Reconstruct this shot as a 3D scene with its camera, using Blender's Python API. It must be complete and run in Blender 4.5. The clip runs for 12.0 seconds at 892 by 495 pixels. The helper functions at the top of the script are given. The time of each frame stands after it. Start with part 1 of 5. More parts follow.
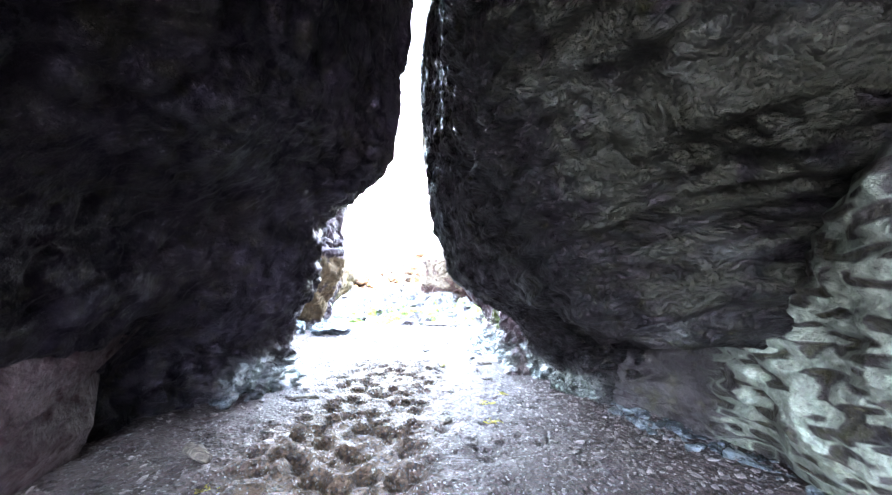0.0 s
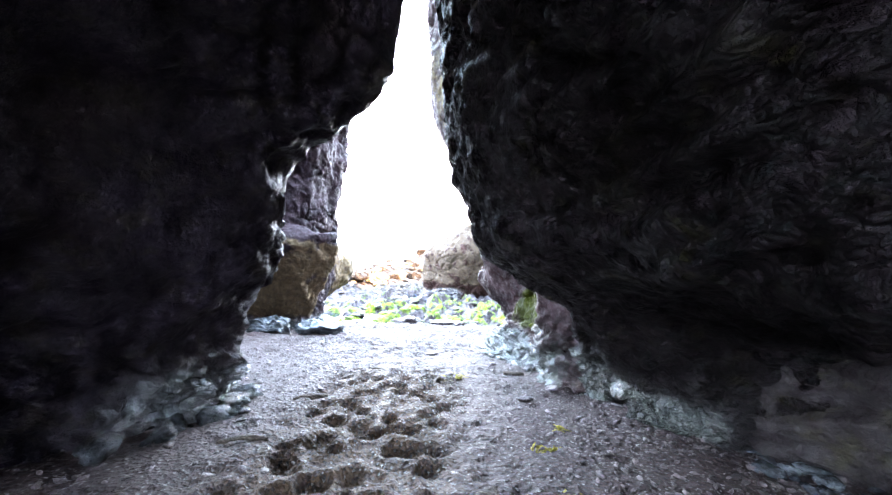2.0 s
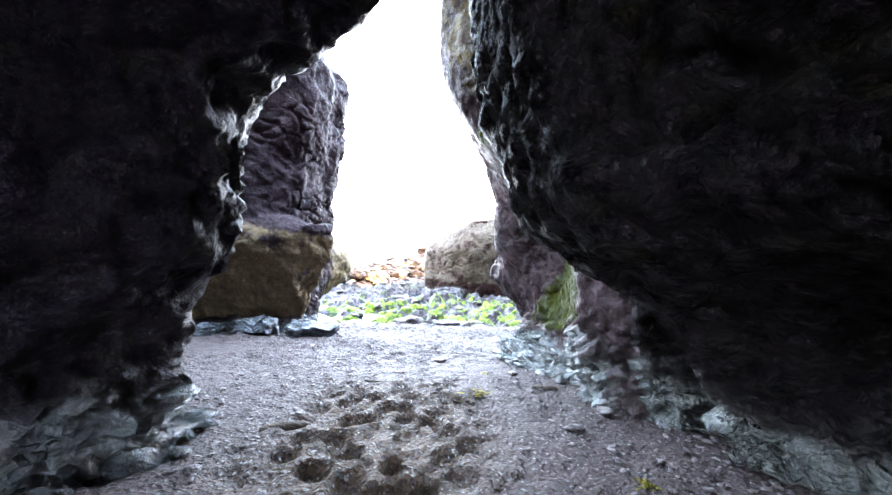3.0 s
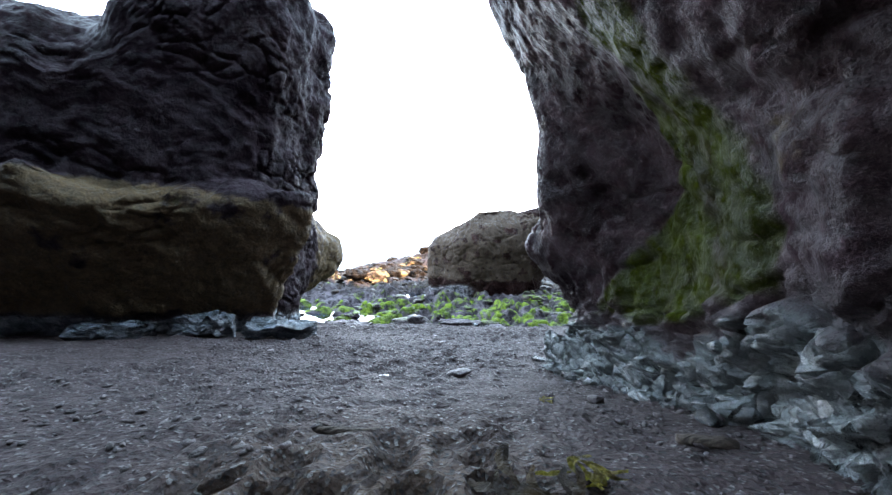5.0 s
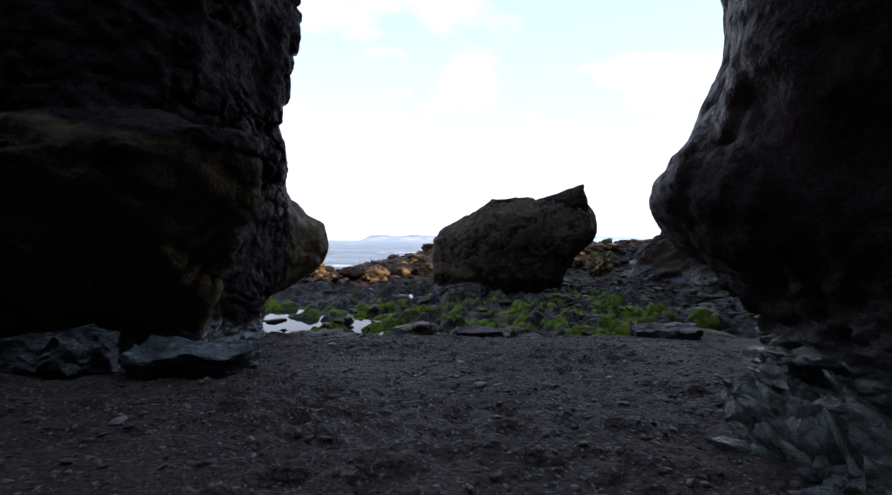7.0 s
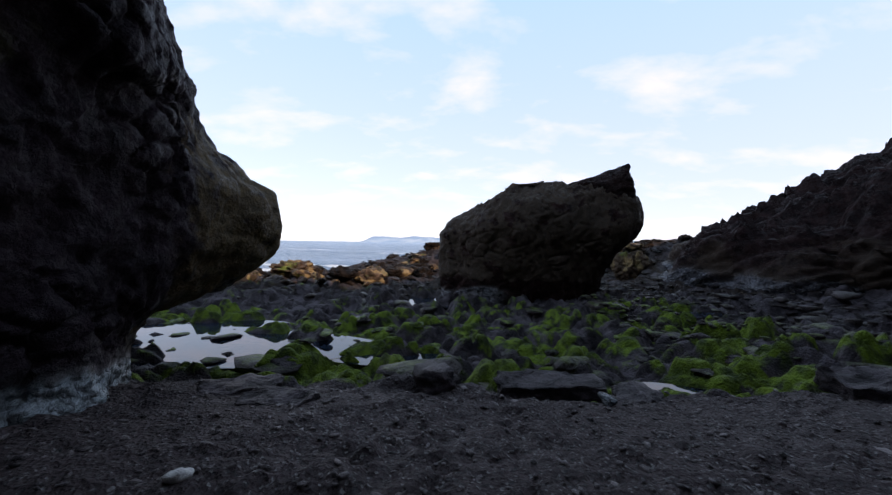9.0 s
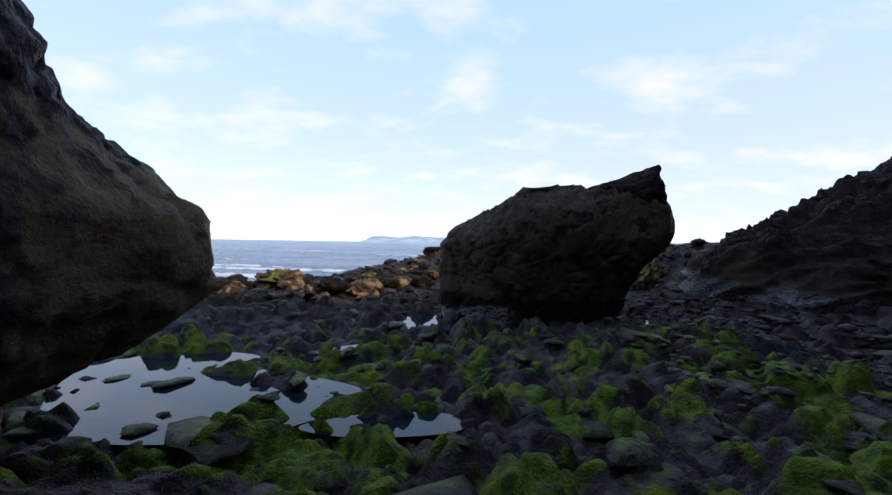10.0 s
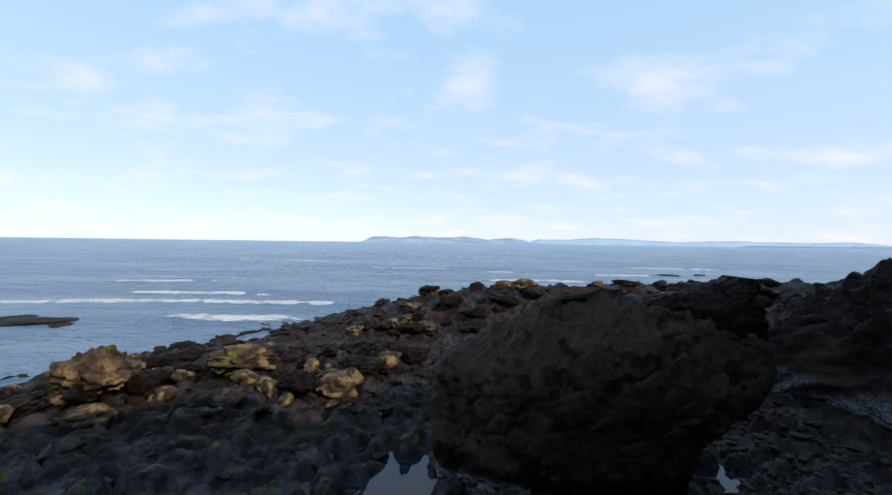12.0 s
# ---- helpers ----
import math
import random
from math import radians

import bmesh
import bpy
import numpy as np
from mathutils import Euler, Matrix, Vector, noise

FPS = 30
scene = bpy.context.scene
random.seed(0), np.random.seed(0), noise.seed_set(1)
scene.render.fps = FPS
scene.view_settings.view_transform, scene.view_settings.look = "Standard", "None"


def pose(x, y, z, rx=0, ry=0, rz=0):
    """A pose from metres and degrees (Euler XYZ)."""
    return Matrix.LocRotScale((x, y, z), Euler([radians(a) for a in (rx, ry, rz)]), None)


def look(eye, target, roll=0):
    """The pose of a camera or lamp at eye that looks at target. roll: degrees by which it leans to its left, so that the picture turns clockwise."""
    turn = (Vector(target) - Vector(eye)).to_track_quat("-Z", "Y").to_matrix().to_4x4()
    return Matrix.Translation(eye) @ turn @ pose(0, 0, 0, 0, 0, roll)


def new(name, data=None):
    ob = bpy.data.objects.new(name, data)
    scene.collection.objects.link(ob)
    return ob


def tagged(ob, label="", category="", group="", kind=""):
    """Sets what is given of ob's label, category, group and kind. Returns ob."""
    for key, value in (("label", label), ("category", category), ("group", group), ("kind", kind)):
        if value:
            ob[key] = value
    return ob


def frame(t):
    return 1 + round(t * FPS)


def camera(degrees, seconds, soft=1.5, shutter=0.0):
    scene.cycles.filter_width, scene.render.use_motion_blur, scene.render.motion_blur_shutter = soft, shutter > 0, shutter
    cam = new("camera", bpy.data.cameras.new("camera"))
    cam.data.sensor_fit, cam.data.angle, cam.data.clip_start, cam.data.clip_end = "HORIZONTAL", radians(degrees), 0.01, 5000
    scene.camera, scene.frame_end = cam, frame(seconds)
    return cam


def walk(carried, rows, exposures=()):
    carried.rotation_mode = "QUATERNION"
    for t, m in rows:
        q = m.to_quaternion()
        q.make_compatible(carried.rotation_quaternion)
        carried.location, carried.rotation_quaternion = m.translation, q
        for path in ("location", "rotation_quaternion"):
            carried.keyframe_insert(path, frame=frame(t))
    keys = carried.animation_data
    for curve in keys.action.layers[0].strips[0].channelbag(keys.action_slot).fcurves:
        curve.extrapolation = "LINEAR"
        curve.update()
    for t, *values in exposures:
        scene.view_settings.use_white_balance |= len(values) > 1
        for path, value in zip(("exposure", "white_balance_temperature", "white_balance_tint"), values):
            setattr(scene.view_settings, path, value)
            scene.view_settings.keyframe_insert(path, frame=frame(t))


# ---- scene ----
cam = camera(100.0, 12.0, 1.35)
PATH = [
    (0, (-0.05, 0.0, 4.15), (0.125, 9.995, 3.91), 1.3),
    (0.5, (-0.094, 0.353, 4.063), (0.086, 10.348, 3.818), 1.4),
    (1, (-0.137, 0.722, 3.991), (0.028, 10.717, 3.726), 1.4),
    (1.5, (-0.166, 1.128, 3.905), (-0.011, 11.123, 3.645), 1.4),
    (2, (-0.209, 1.56, 3.763), (-0.064, 11.555, 3.493), 1.6),
    (2.5, (-0.254, 2.006, 3.646), (-0.114, 12.006, 3.381), 1.6),
    (3, (-0.338, 2.479, 3.569), (-0.198, 12.474, 3.294), 1.6),
    (5, (-0.485, 4.498, 2.974), (-0.395, 14.498, 2.814), 1.2),
    (5.5, (-0.535, 5.093, 2.873), (-0.45, 15.088, 2.718), 1.1),
    (6, (-0.59, 5.698, 2.76), (-0.51, 15.698, 2.595), 0.8),
    (6.5, (-0.653, 6.353, 2.683), (-0.598, 16.353, 2.518), 0.8),
    (7, (-0.758, 6.991, 2.618), (-0.708, 16.991, 2.443), 0.6),
    (9, (-1.056, 10.31, 2.287), (-1.036, 20.31, 2.167), 1.0),
    (9.5, (-1.09, 11.213, 2.316), (-1.065, 21.213, 2.181), 1.0),
    (10, (-1.111, 12.086, 2.702), (-1.091, 22.086, 2.577), 1.0),
    (10.5, (-1.126, 12.994, 3.314), (-1.116, 22.994, 3.189), 1.0),
    (11, (-1.152, 13.894, 3.818), (-1.152, 23.894, 3.693), 1.1),
    (11.5, (-1.183, 14.839, 4.718), (-1.188, 24.839, 4.598), 1.0),
    (12, (-0.998, 15.847, 5.822), (-0.983, 25.842, 5.687), 0.8),
]

EXPOSURE = [(0.0, 6.5, 7100, 22), (0.5, 6.0, 7150, 22), (1.0, 5.65, 7200, 23), (2.0, 5.3, 7300, 24), (3.0, 4.9, 7350, 24), (5.0, 2.95, 7150, 21), (6.0, 1.65, 7000, 21),
            (7.0, 0.1, 7350, 29), (9.0, -0.28, 7000, 28), (10.0, -0.3, 6600, 26), (12.0, -0.52, 6500, 17)]
walk(cam, [(t, look(eye, target, roll)) for t, eye, target, roll in PATH], EXPOSURE)

# ---- sky, sun ----
SUN_AZ, SUN_EL = radians(45.0), radians(33.0)     # from straight behind the walk towards its right; above the horizon
to_sun = Vector((math.sin(SUN_AZ) * math.cos(SUN_EL), -math.cos(SUN_AZ) * math.cos(SUN_EL), math.sin(SUN_EL)))
world = bpy.data.worlds.new("sky")
scene.world = world
world.use_nodes = True
wt = world.node_tree
wt.nodes.clear()
sky = wt.nodes.new("ShaderNodeTexSky")
sky.sky_type, sky.sun_disc = "NISHITA", False
sky.sun_elevation, sky.sun_rotation = SUN_EL, math.atan2(to_sun.x, to_sun.y)
sky.air_density, sky.dust_density, sky.ozone_density = 1.0, 0.25, 2.0


def wnode(kind, **values):
    n = wt.nodes.new(kind)
    for k, v in values.items():
        n.inputs[k.replace("_", " ")].default_value = v
    return n


coord = wt.nodes.new("ShaderNodeTexCoord")
split = wt.nodes.new("ShaderNodeSeparateXYZ")
lift = wnode("ShaderNodeMath")
lift.operation, lift.inputs[1].default_value = "ADD", 0.27
layer = wt.nodes.new("ShaderNodeVectorMath")            # a flat layer of cloud overhead
layer.operation = "DIVIDE"
tall = wt.nodes.new("ShaderNodeCombineXYZ")
stretch = wnode("ShaderNodeMapping", Scale=(0.75, 1.1, 0.0), Location=(1.7, 0.6, 0.0))
puff = wnode("ShaderNodeTexNoise", Scale=3.2, Detail=6.0, Roughness=0.55, Distortion=0.15)
ramp = wt.nodes.new("ShaderNodeValToRGB")
ramp.color_ramp.elements[0].position, ramp.color_ramp.elements[1].position = 0.5, 0.78
cloud = wt.nodes.new("ShaderNodeMix")
cloud.data_type = "RGBA"
cloud.inputs[7].default_value = (9.3, 8.9, 9.2, 1)
veil = wt.nodes.new("ShaderNodeMix")
veil.data_type = "RGBA"
veil.inputs[0].default_value = 0.68
tone = wt.nodes.new("ShaderNodeMix")                     # milky at the horizon, clear blue above
tone.data_type = "RGBA"
tone.inputs[6].default_value, tone.inputs[7].default_value = (7.3, 8.8, 10.0, 1), (4.8, 8.1, 10.7, 1)
haze = wt.nodes.new("ShaderNodeMapRange")
for k, v in (("From Min", 0.0), ("From Max", 0.55), ("To Min", 0.0), ("To Max", 1.0)):
    haze.inputs[k].default_value = v
fade = wnode("ShaderNodeMath")
fade.operation, fade.inputs[1].default_value = "MULTIPLY", 0.62
back = wnode("ShaderNodeBackground", Strength=0.165)
out = wt.nodes.new("ShaderNodeOutputWorld")
for a, b in ((coord.outputs["Generated"], split.inputs[0]), (split.outputs[2], lift.inputs[0]), (split.outputs[2], haze.inputs["Value"]), (haze.outputs[0], tone.inputs[0]), (tone.outputs[2], veil.inputs[7]), (lift.outputs[0], tall.inputs[0]), (lift.outputs[0], tall.inputs[1]),
             (lift.outputs[0], tall.inputs[2]), (coord.outputs["Generated"], layer.inputs[0]), (tall.outputs[0], layer.inputs[1]), (layer.outputs[0], stretch.inputs[0]), (stretch.outputs[0], puff.inputs["Vector"]), (puff.outputs["Fac"], ramp.inputs[0]),
             (ramp.outputs[0], fade.inputs[0]), (fade.outputs[0], cloud.inputs[0]), (sky.outputs[0], veil.inputs[6]), (veil.outputs[2], cloud.inputs[6]),
             (cloud.outputs[2], back.inputs[0]), (back.outputs[0], out.inputs[0])):
    wt.links.new(a, b)
lamp = bpy.data.lights.new("sun", "SUN")
lamp.energy, lamp.angle, lamp.color = 5.0, radians(0.5), (1.0, 0.88, 0.7)
sun = new("sun", lamp)
sun.matrix_world = look(to_sun * 60, (0, 0, 0))

# ---- noise ----
rng = np.random.default_rng(7)
TABLE = rng.permutation(4096)


def hashed(i, j, k, salt=0):
    return TABLE[(i + TABLE[(j + TABLE[(k + salt) & 4095]) & 4095]) & 4095]


GRAD = rng.normal(size=(4096, 3))
GRAD /= np.linalg.norm(GRAD, axis=1)[:, None]


def perlin(p, salt=0):
    """Gradient noise at the points p, about -0.7 to 0.7."""
    c = np.floor(p).astype(int)
    f = p - c
    u = f * f * f * (f * (f * 6 - 15) + 10)
    total = np.zeros(len(p))
    for a in (0, 1):
        for b in (0, 1):
            for d in (0, 1):
                g = GRAD[hashed(c[:, 0] + a, c[:, 1] + b, c[:, 2] + d, salt)]
                w = (u[:, 0] if a else 1 - u[:, 0]) * (u[:, 1] if b else 1 - u[:, 1]) * (u[:, 2] if d else 1 - u[:, 2])
                total += w * (g[:, 0] * (f[:, 0] - a) + g[:, 1] * (f[:, 1] - b) + g[:, 2] * (f[:, 2] - d))
    return total


def fbm(p, octaves=4, gain=0.5, salt=0, ridged=False):
    total, amp = np.zeros(len(p)), 1.0
    for o in range(octaves):
        n = perlin(p * 2.03 ** o + 17.3 * o, salt + o)
        total += amp * ((0.5 - 2 * np.abs(n)) if ridged else n)
        amp *= gain
    return total


def cells(p, salt=0, flat=False):
    """Distances to the nearest and second nearest of scattered points, one a unit cell, and the nearest one's random value."""
    c = np.floor(p).astype(int)
    best, second, who = np.full(len(p), 9.0), np.full(len(p), 9.0), np.zeros(len(p))
    for a in (-1, 0, 1):
        for b in (-1, 0, 1):
            for d in (0,) if flat else (-1, 0, 1):
                q = c + (a, b, d)
                h = hashed(q[:, 0], q[:, 1], q[:, 2], salt)
                s = q + np.stack((h % 64, h // 64, (h * 7) % 61), 1) / 64.0
                if flat:
                    s[:, 2] = p[:, 2]
                r = np.linalg.norm(s - p, axis=1)
                near = r < best
                second = np.where(near, best, np.minimum(second, r))
                who = np.where(near, h / 4096.0, who)
                best = np.where(near, r, best)
    return best, second, who


def smooth(a, b, v):
    t = np.clip((v - a) / (b - a), 0, 1)
    return t * t * (3 - 2 * t)


# ---- meshes ----
def grid_mesh(name, points, rows, cols, closed=False, caps=False, masks=None):
    """A mesh over rows x cols points; closed joins the last column to the first; caps closes the first and last row."""
    r, c = np.meshgrid(np.arange(rows - 1), np.arange(cols if closed else cols - 1), indexing="ij")
    n = (c + 1) % cols
    quads = np.stack((r * cols + c, r * cols + n, (r + 1) * cols + n, (r + 1) * cols + c), -1).reshape(-1, 4)
    sizes, loops = [np.full(len(quads), 4)], [quads.ravel()]
    if caps:
        top = (rows - 1) * cols + np.arange(cols)
        sizes.append(np.array([cols, cols]))
        loops += [top, np.arange(cols)[::-1]]
    sizes, loops = np.concatenate(sizes), np.concatenate(loops)
    me = bpy.data.meshes.new(name)
    me.vertices.add(len(points))
    me.vertices.foreach_set("co", np.asarray(points, np.float32).ravel())
    me.loops.add(len(loops))
    me.loops.foreach_set("vertex_index", loops.astype(np.int32))
    me.polygons.add(len(sizes))
    me.polygons.foreach_set("loop_start", np.concatenate(([0], np.cumsum(sizes)[:-1])).astype(np.int32))
    me.polygons.foreach_set("use_smooth", np.ones(len(sizes), bool))
    me.update(calc_edges=True)
    for key, v in (masks or {}).items():
        me.attributes.new(key, "FLOAT", "POINT").data.foreach_set("value", np.clip(v, 0, 1).astype(np.float32))
    me.validate()
    return me


def grid_normals(p, closed):
    """Outward normals of a rows x cols x 3 grid."""
    du = np.roll(p, -1, 1) - np.roll(p, 1, 1) if closed else np.gradient(p, axis=1)
    dv = np.gradient(p, axis=0)
    n = np.cross(du, dv)
    return n / (np.linalg.norm(n, axis=2, keepdims=True) + 1e-9)


def spline_closed(pts, u):
    """A closed curve through pts (k x d) at the places u (0 to k)."""
    k = len(pts)
    i = np.floor(u).astype(int) % k
    t = (u - np.floor(u))[:, None]
    a, b, c, d = pts[(i - 1) % k], pts[i], pts[(i + 1) % k], pts[(i + 2) % k]
    ta, tb = 0.4 * (c - a), 0.4 * (d - b)
    return (2 * t**3 - 3 * t**2 + 1) * b + (t**3 - 2 * t**2 + t) * ta + (3 * t**2 - 2 * t**3) * c + (t**3 - t**2) * tb


def loft(heights, rings, step=0.05, near=None, far=0.02, up=0.05, tilt=0.0):
    """A grid (rows x cols x 3) through closed plan outlines, one a height, all of the same number of corners, counted anticlockwise.
    step: metres between columns, growing by far for each metre from the spot near."""
    rings = np.array(rings, float).reshape(len(heights), -1, 2)
    k = rings.shape[1]
    mid = spline_closed(rings.mean(0), np.linspace(0, k, 4001)[:-1])
    seg = np.linalg.norm(np.roll(mid, -1, 0) - mid, axis=1)
    gap = np.full(len(mid), step)
    if near is not None:
        d = np.abs(mid[:, 0] - near[0]) + np.maximum(0, np.maximum(near[1] - mid[:, 1], mid[:, 1] - near[2]))
        gap = step + far * d
    run = np.concatenate(([0], np.cumsum(seg / gap)))
    cols = int(run[-1])
    u = np.interp(np.arange(cols) * run[-1] / cols, run, np.linspace(0, k, 4001))
    zs = [heights[0]]
    while zs[-1] < heights[-1]:
        zs.append(zs[-1] + up * (1 + max(0, zs[-1] - 6.5) * 0.6))
    zs = np.array(zs) * (heights[-1] - heights[0]) / (zs[-1] - heights[0]) + heights[0] * (1 - (heights[-1] - heights[0]) / (zs[-1] - heights[0]))
    curves = np.stack([spline_closed(r, u) for r in rings])          # levels x cols x 2
    h = np.array(heights, float)
    slope = np.gradient(curves, h, axis=0)
    d = np.diff(curves, axis=0) / np.diff(h)[:, None, None]
    for i in range(1, len(h) - 1):                                     # no overshoot between the levels
        same = d[i - 1] * d[i] > 0
        slope[i] = np.where(same, 2 * d[i - 1] * d[i] / (d[i - 1] + d[i] + 1e-9), 0.0)
    i = np.clip(np.searchsorted(h, zs, side="right") - 1, 0, len(h) - 2)
    w = (h[i + 1] - h[i])[:, None, None]
    t = ((zs - h[i]) / (h[i + 1] - h[i]))[:, None, None]
    xy = (2 * t**3 - 3 * t**2 + 1) * curves[i] + (t**3 - 2 * t**2 + t) * w * slope[i] + (3 * t**2 - 2 * t**3) * curves[i + 1] + (t**3 - t**2) * w * slope[i + 1]
    z = np.broadcast_to(zs[:, None, None], xy.shape[:2] + (1,))
    return np.concatenate((xy, z), 2)


def weather(p, big=0.16, mid=0.06, fine=0.014, bed=(0.5, 0.2, 1.6), salt=0, closed=True, flutes=0.0, foot=0.0, scale=1.0, scales=0.0, pits=0.0, lumps=0.0, hold=None, strata=0.0, ribs=0.0):
    """Pushes a grid of rock in and out: bulges, broken beds, pits, and upright runnels above the foot."""
    shape = p.shape
    n = grid_normals(p, closed).reshape(-1, 3)
    q = p.reshape(-1, 3)
    s = q / scale
    off = big * fbm(s * 0.75, 3, 0.5, salt)
    if hold is not None:
        off *= 1 - 0.75 * np.exp(-((q[:, 1] - hold) / 0.7) ** 2)
    warp = s + 0.35 * np.stack((perlin(s * 0.9, salt + 40), perlin(s * 0.9, salt + 41), perlin(s * 0.9, salt + 42)), 1)
    beds = warp @ np.array([[0.8, 0, bed[0]], [0, 0.8, bed[1]], [0.1, 0.1, bed[2]]]).T
    off += mid * (fbm(beds * 1.5, 5, 0.55, salt + 10, True) - 0.25)
    a, b, _ = cells(warp * np.array([2.4, 2.4, 3.4]), salt + 3)
    off -= mid * 0.9 * (1 - smooth(0.0, 0.18, b - a)) * smooth(-0.1, 0.25, perlin(s * 1.1, salt + 20))
    off += fine * fbm(s * 7.0, 3, 0.6, salt + 30)
    if scales:
        scales = scales if hold is None else scales * (1 - np.exp(-((q[:, 1] - hold) / 1.5) ** 2))
        a, b, who = cells((warp + 0.05 * off[:, None]) @ np.array([[7.0, 0, 2.0], [0, 7.0, 1.0], [-1.5, 0.5, 9.0]]).T, salt + 5)
        off += scales * (smooth(0.0, 0.5, b - a) * (0.3 + who) - 0.4)
        a, b, who = cells(warp * 3.3, salt + 6)
        off += 1.6 * scales * (smooth(0.0, 0.6, b - a) * (0.2 + who) - 0.4)
    if strata:                                                # worn, dipping ledges, fading towards a held edge
        w = strata if hold is None else strata * (1 - 0.85 * np.exp(-((q[:, 1] - hold) / 0.9) ** 2))
        lean = warp @ np.array([[0.75, 0.5, 0.3], [0.3, 0.5, 0.15], [-1.2, 0.7, 3.2]]).T
        off += w * (fbm(lean * 1.1, 4, 0.5, salt + 70, True) - 0.2)
        step = (lean[:, 2] * 1.6 + 0.8 * perlin(s * 0.8, salt + 75)) % 1.0
        off += 0.8 * w * (smooth(0.0, 0.75, step) - smooth(0.75, 1.0, step) - 0.45) * smooth(-0.25, 0.2, perlin(s * 0.9, salt + 76))
    if pits:
        a, b, who = cells(warp * np.array([2.6, 2.6, 2.2]), salt + 7)
        off -= pits * smooth(0.42, 0.1, a) * (who > 0.45)
        a, b, who = cells(warp * np.array([6.2, 6.2, 5.0]), salt + 8)
        off -= 0.45 * pits * smooth(0.42, 0.1, a) * (who > 0.5)
    if lumps:
        w = smooth(1.0, 0.35, q[:, 2] - np.interp(q[:, 1], SHORE_Y, SHORE_Z) + 0.3 * perlin(s * 1.2, salt + 60))
        lobe = (warp + 0.1 * np.stack((perlin(s * 3, salt + 63), perlin(s * 3, salt + 64), perlin(s * 3, salt + 65)), 1)) @ np.array([[4.2, 0, 1.5], [0, 4.2, 2.2], [0.8, 2.4, 5.6]]).T
        for k, amp in ((1.0, 1.0), (2.1, 0.45)):
            a, b, who = cells(lobe * k, salt + 61)
            off += lumps * amp * w * ((1 - (1 - smooth(0.0, 0.5, b - a)) ** 3) * (0.4 + 0.9 * who) - 0.55)
    if ribs:                                                  # upright drips round a held edge
        run = np.stack((warp[:, 0] * 4.2 + 0.5 * s[:, 2], warp[:, 1] * 4.2 + 0.5 * s[:, 2], s[:, 2] * 0.8), 1)
        off += ribs * np.exp(-((q[:, 1] - hold) / 1.2) ** 2) * (fbm(run, 4, 0.55, salt + 80, True) - 0.2)
    if flutes:
        w = smooth(1.9, 0.2, q[:, 2] - foot)
        run = np.stack((s[:, 0] * 3.2 + 0.8 * s[:, 2], s[:, 1] * 3.2 + 0.8 * s[:, 2], s[:, 2] * 1.1), 1)
        off += flutes * w * (fbm(run, 4, 0.6, salt + 50, True) - 0.2)
    return (q + n * off[:, None]).reshape(shape)


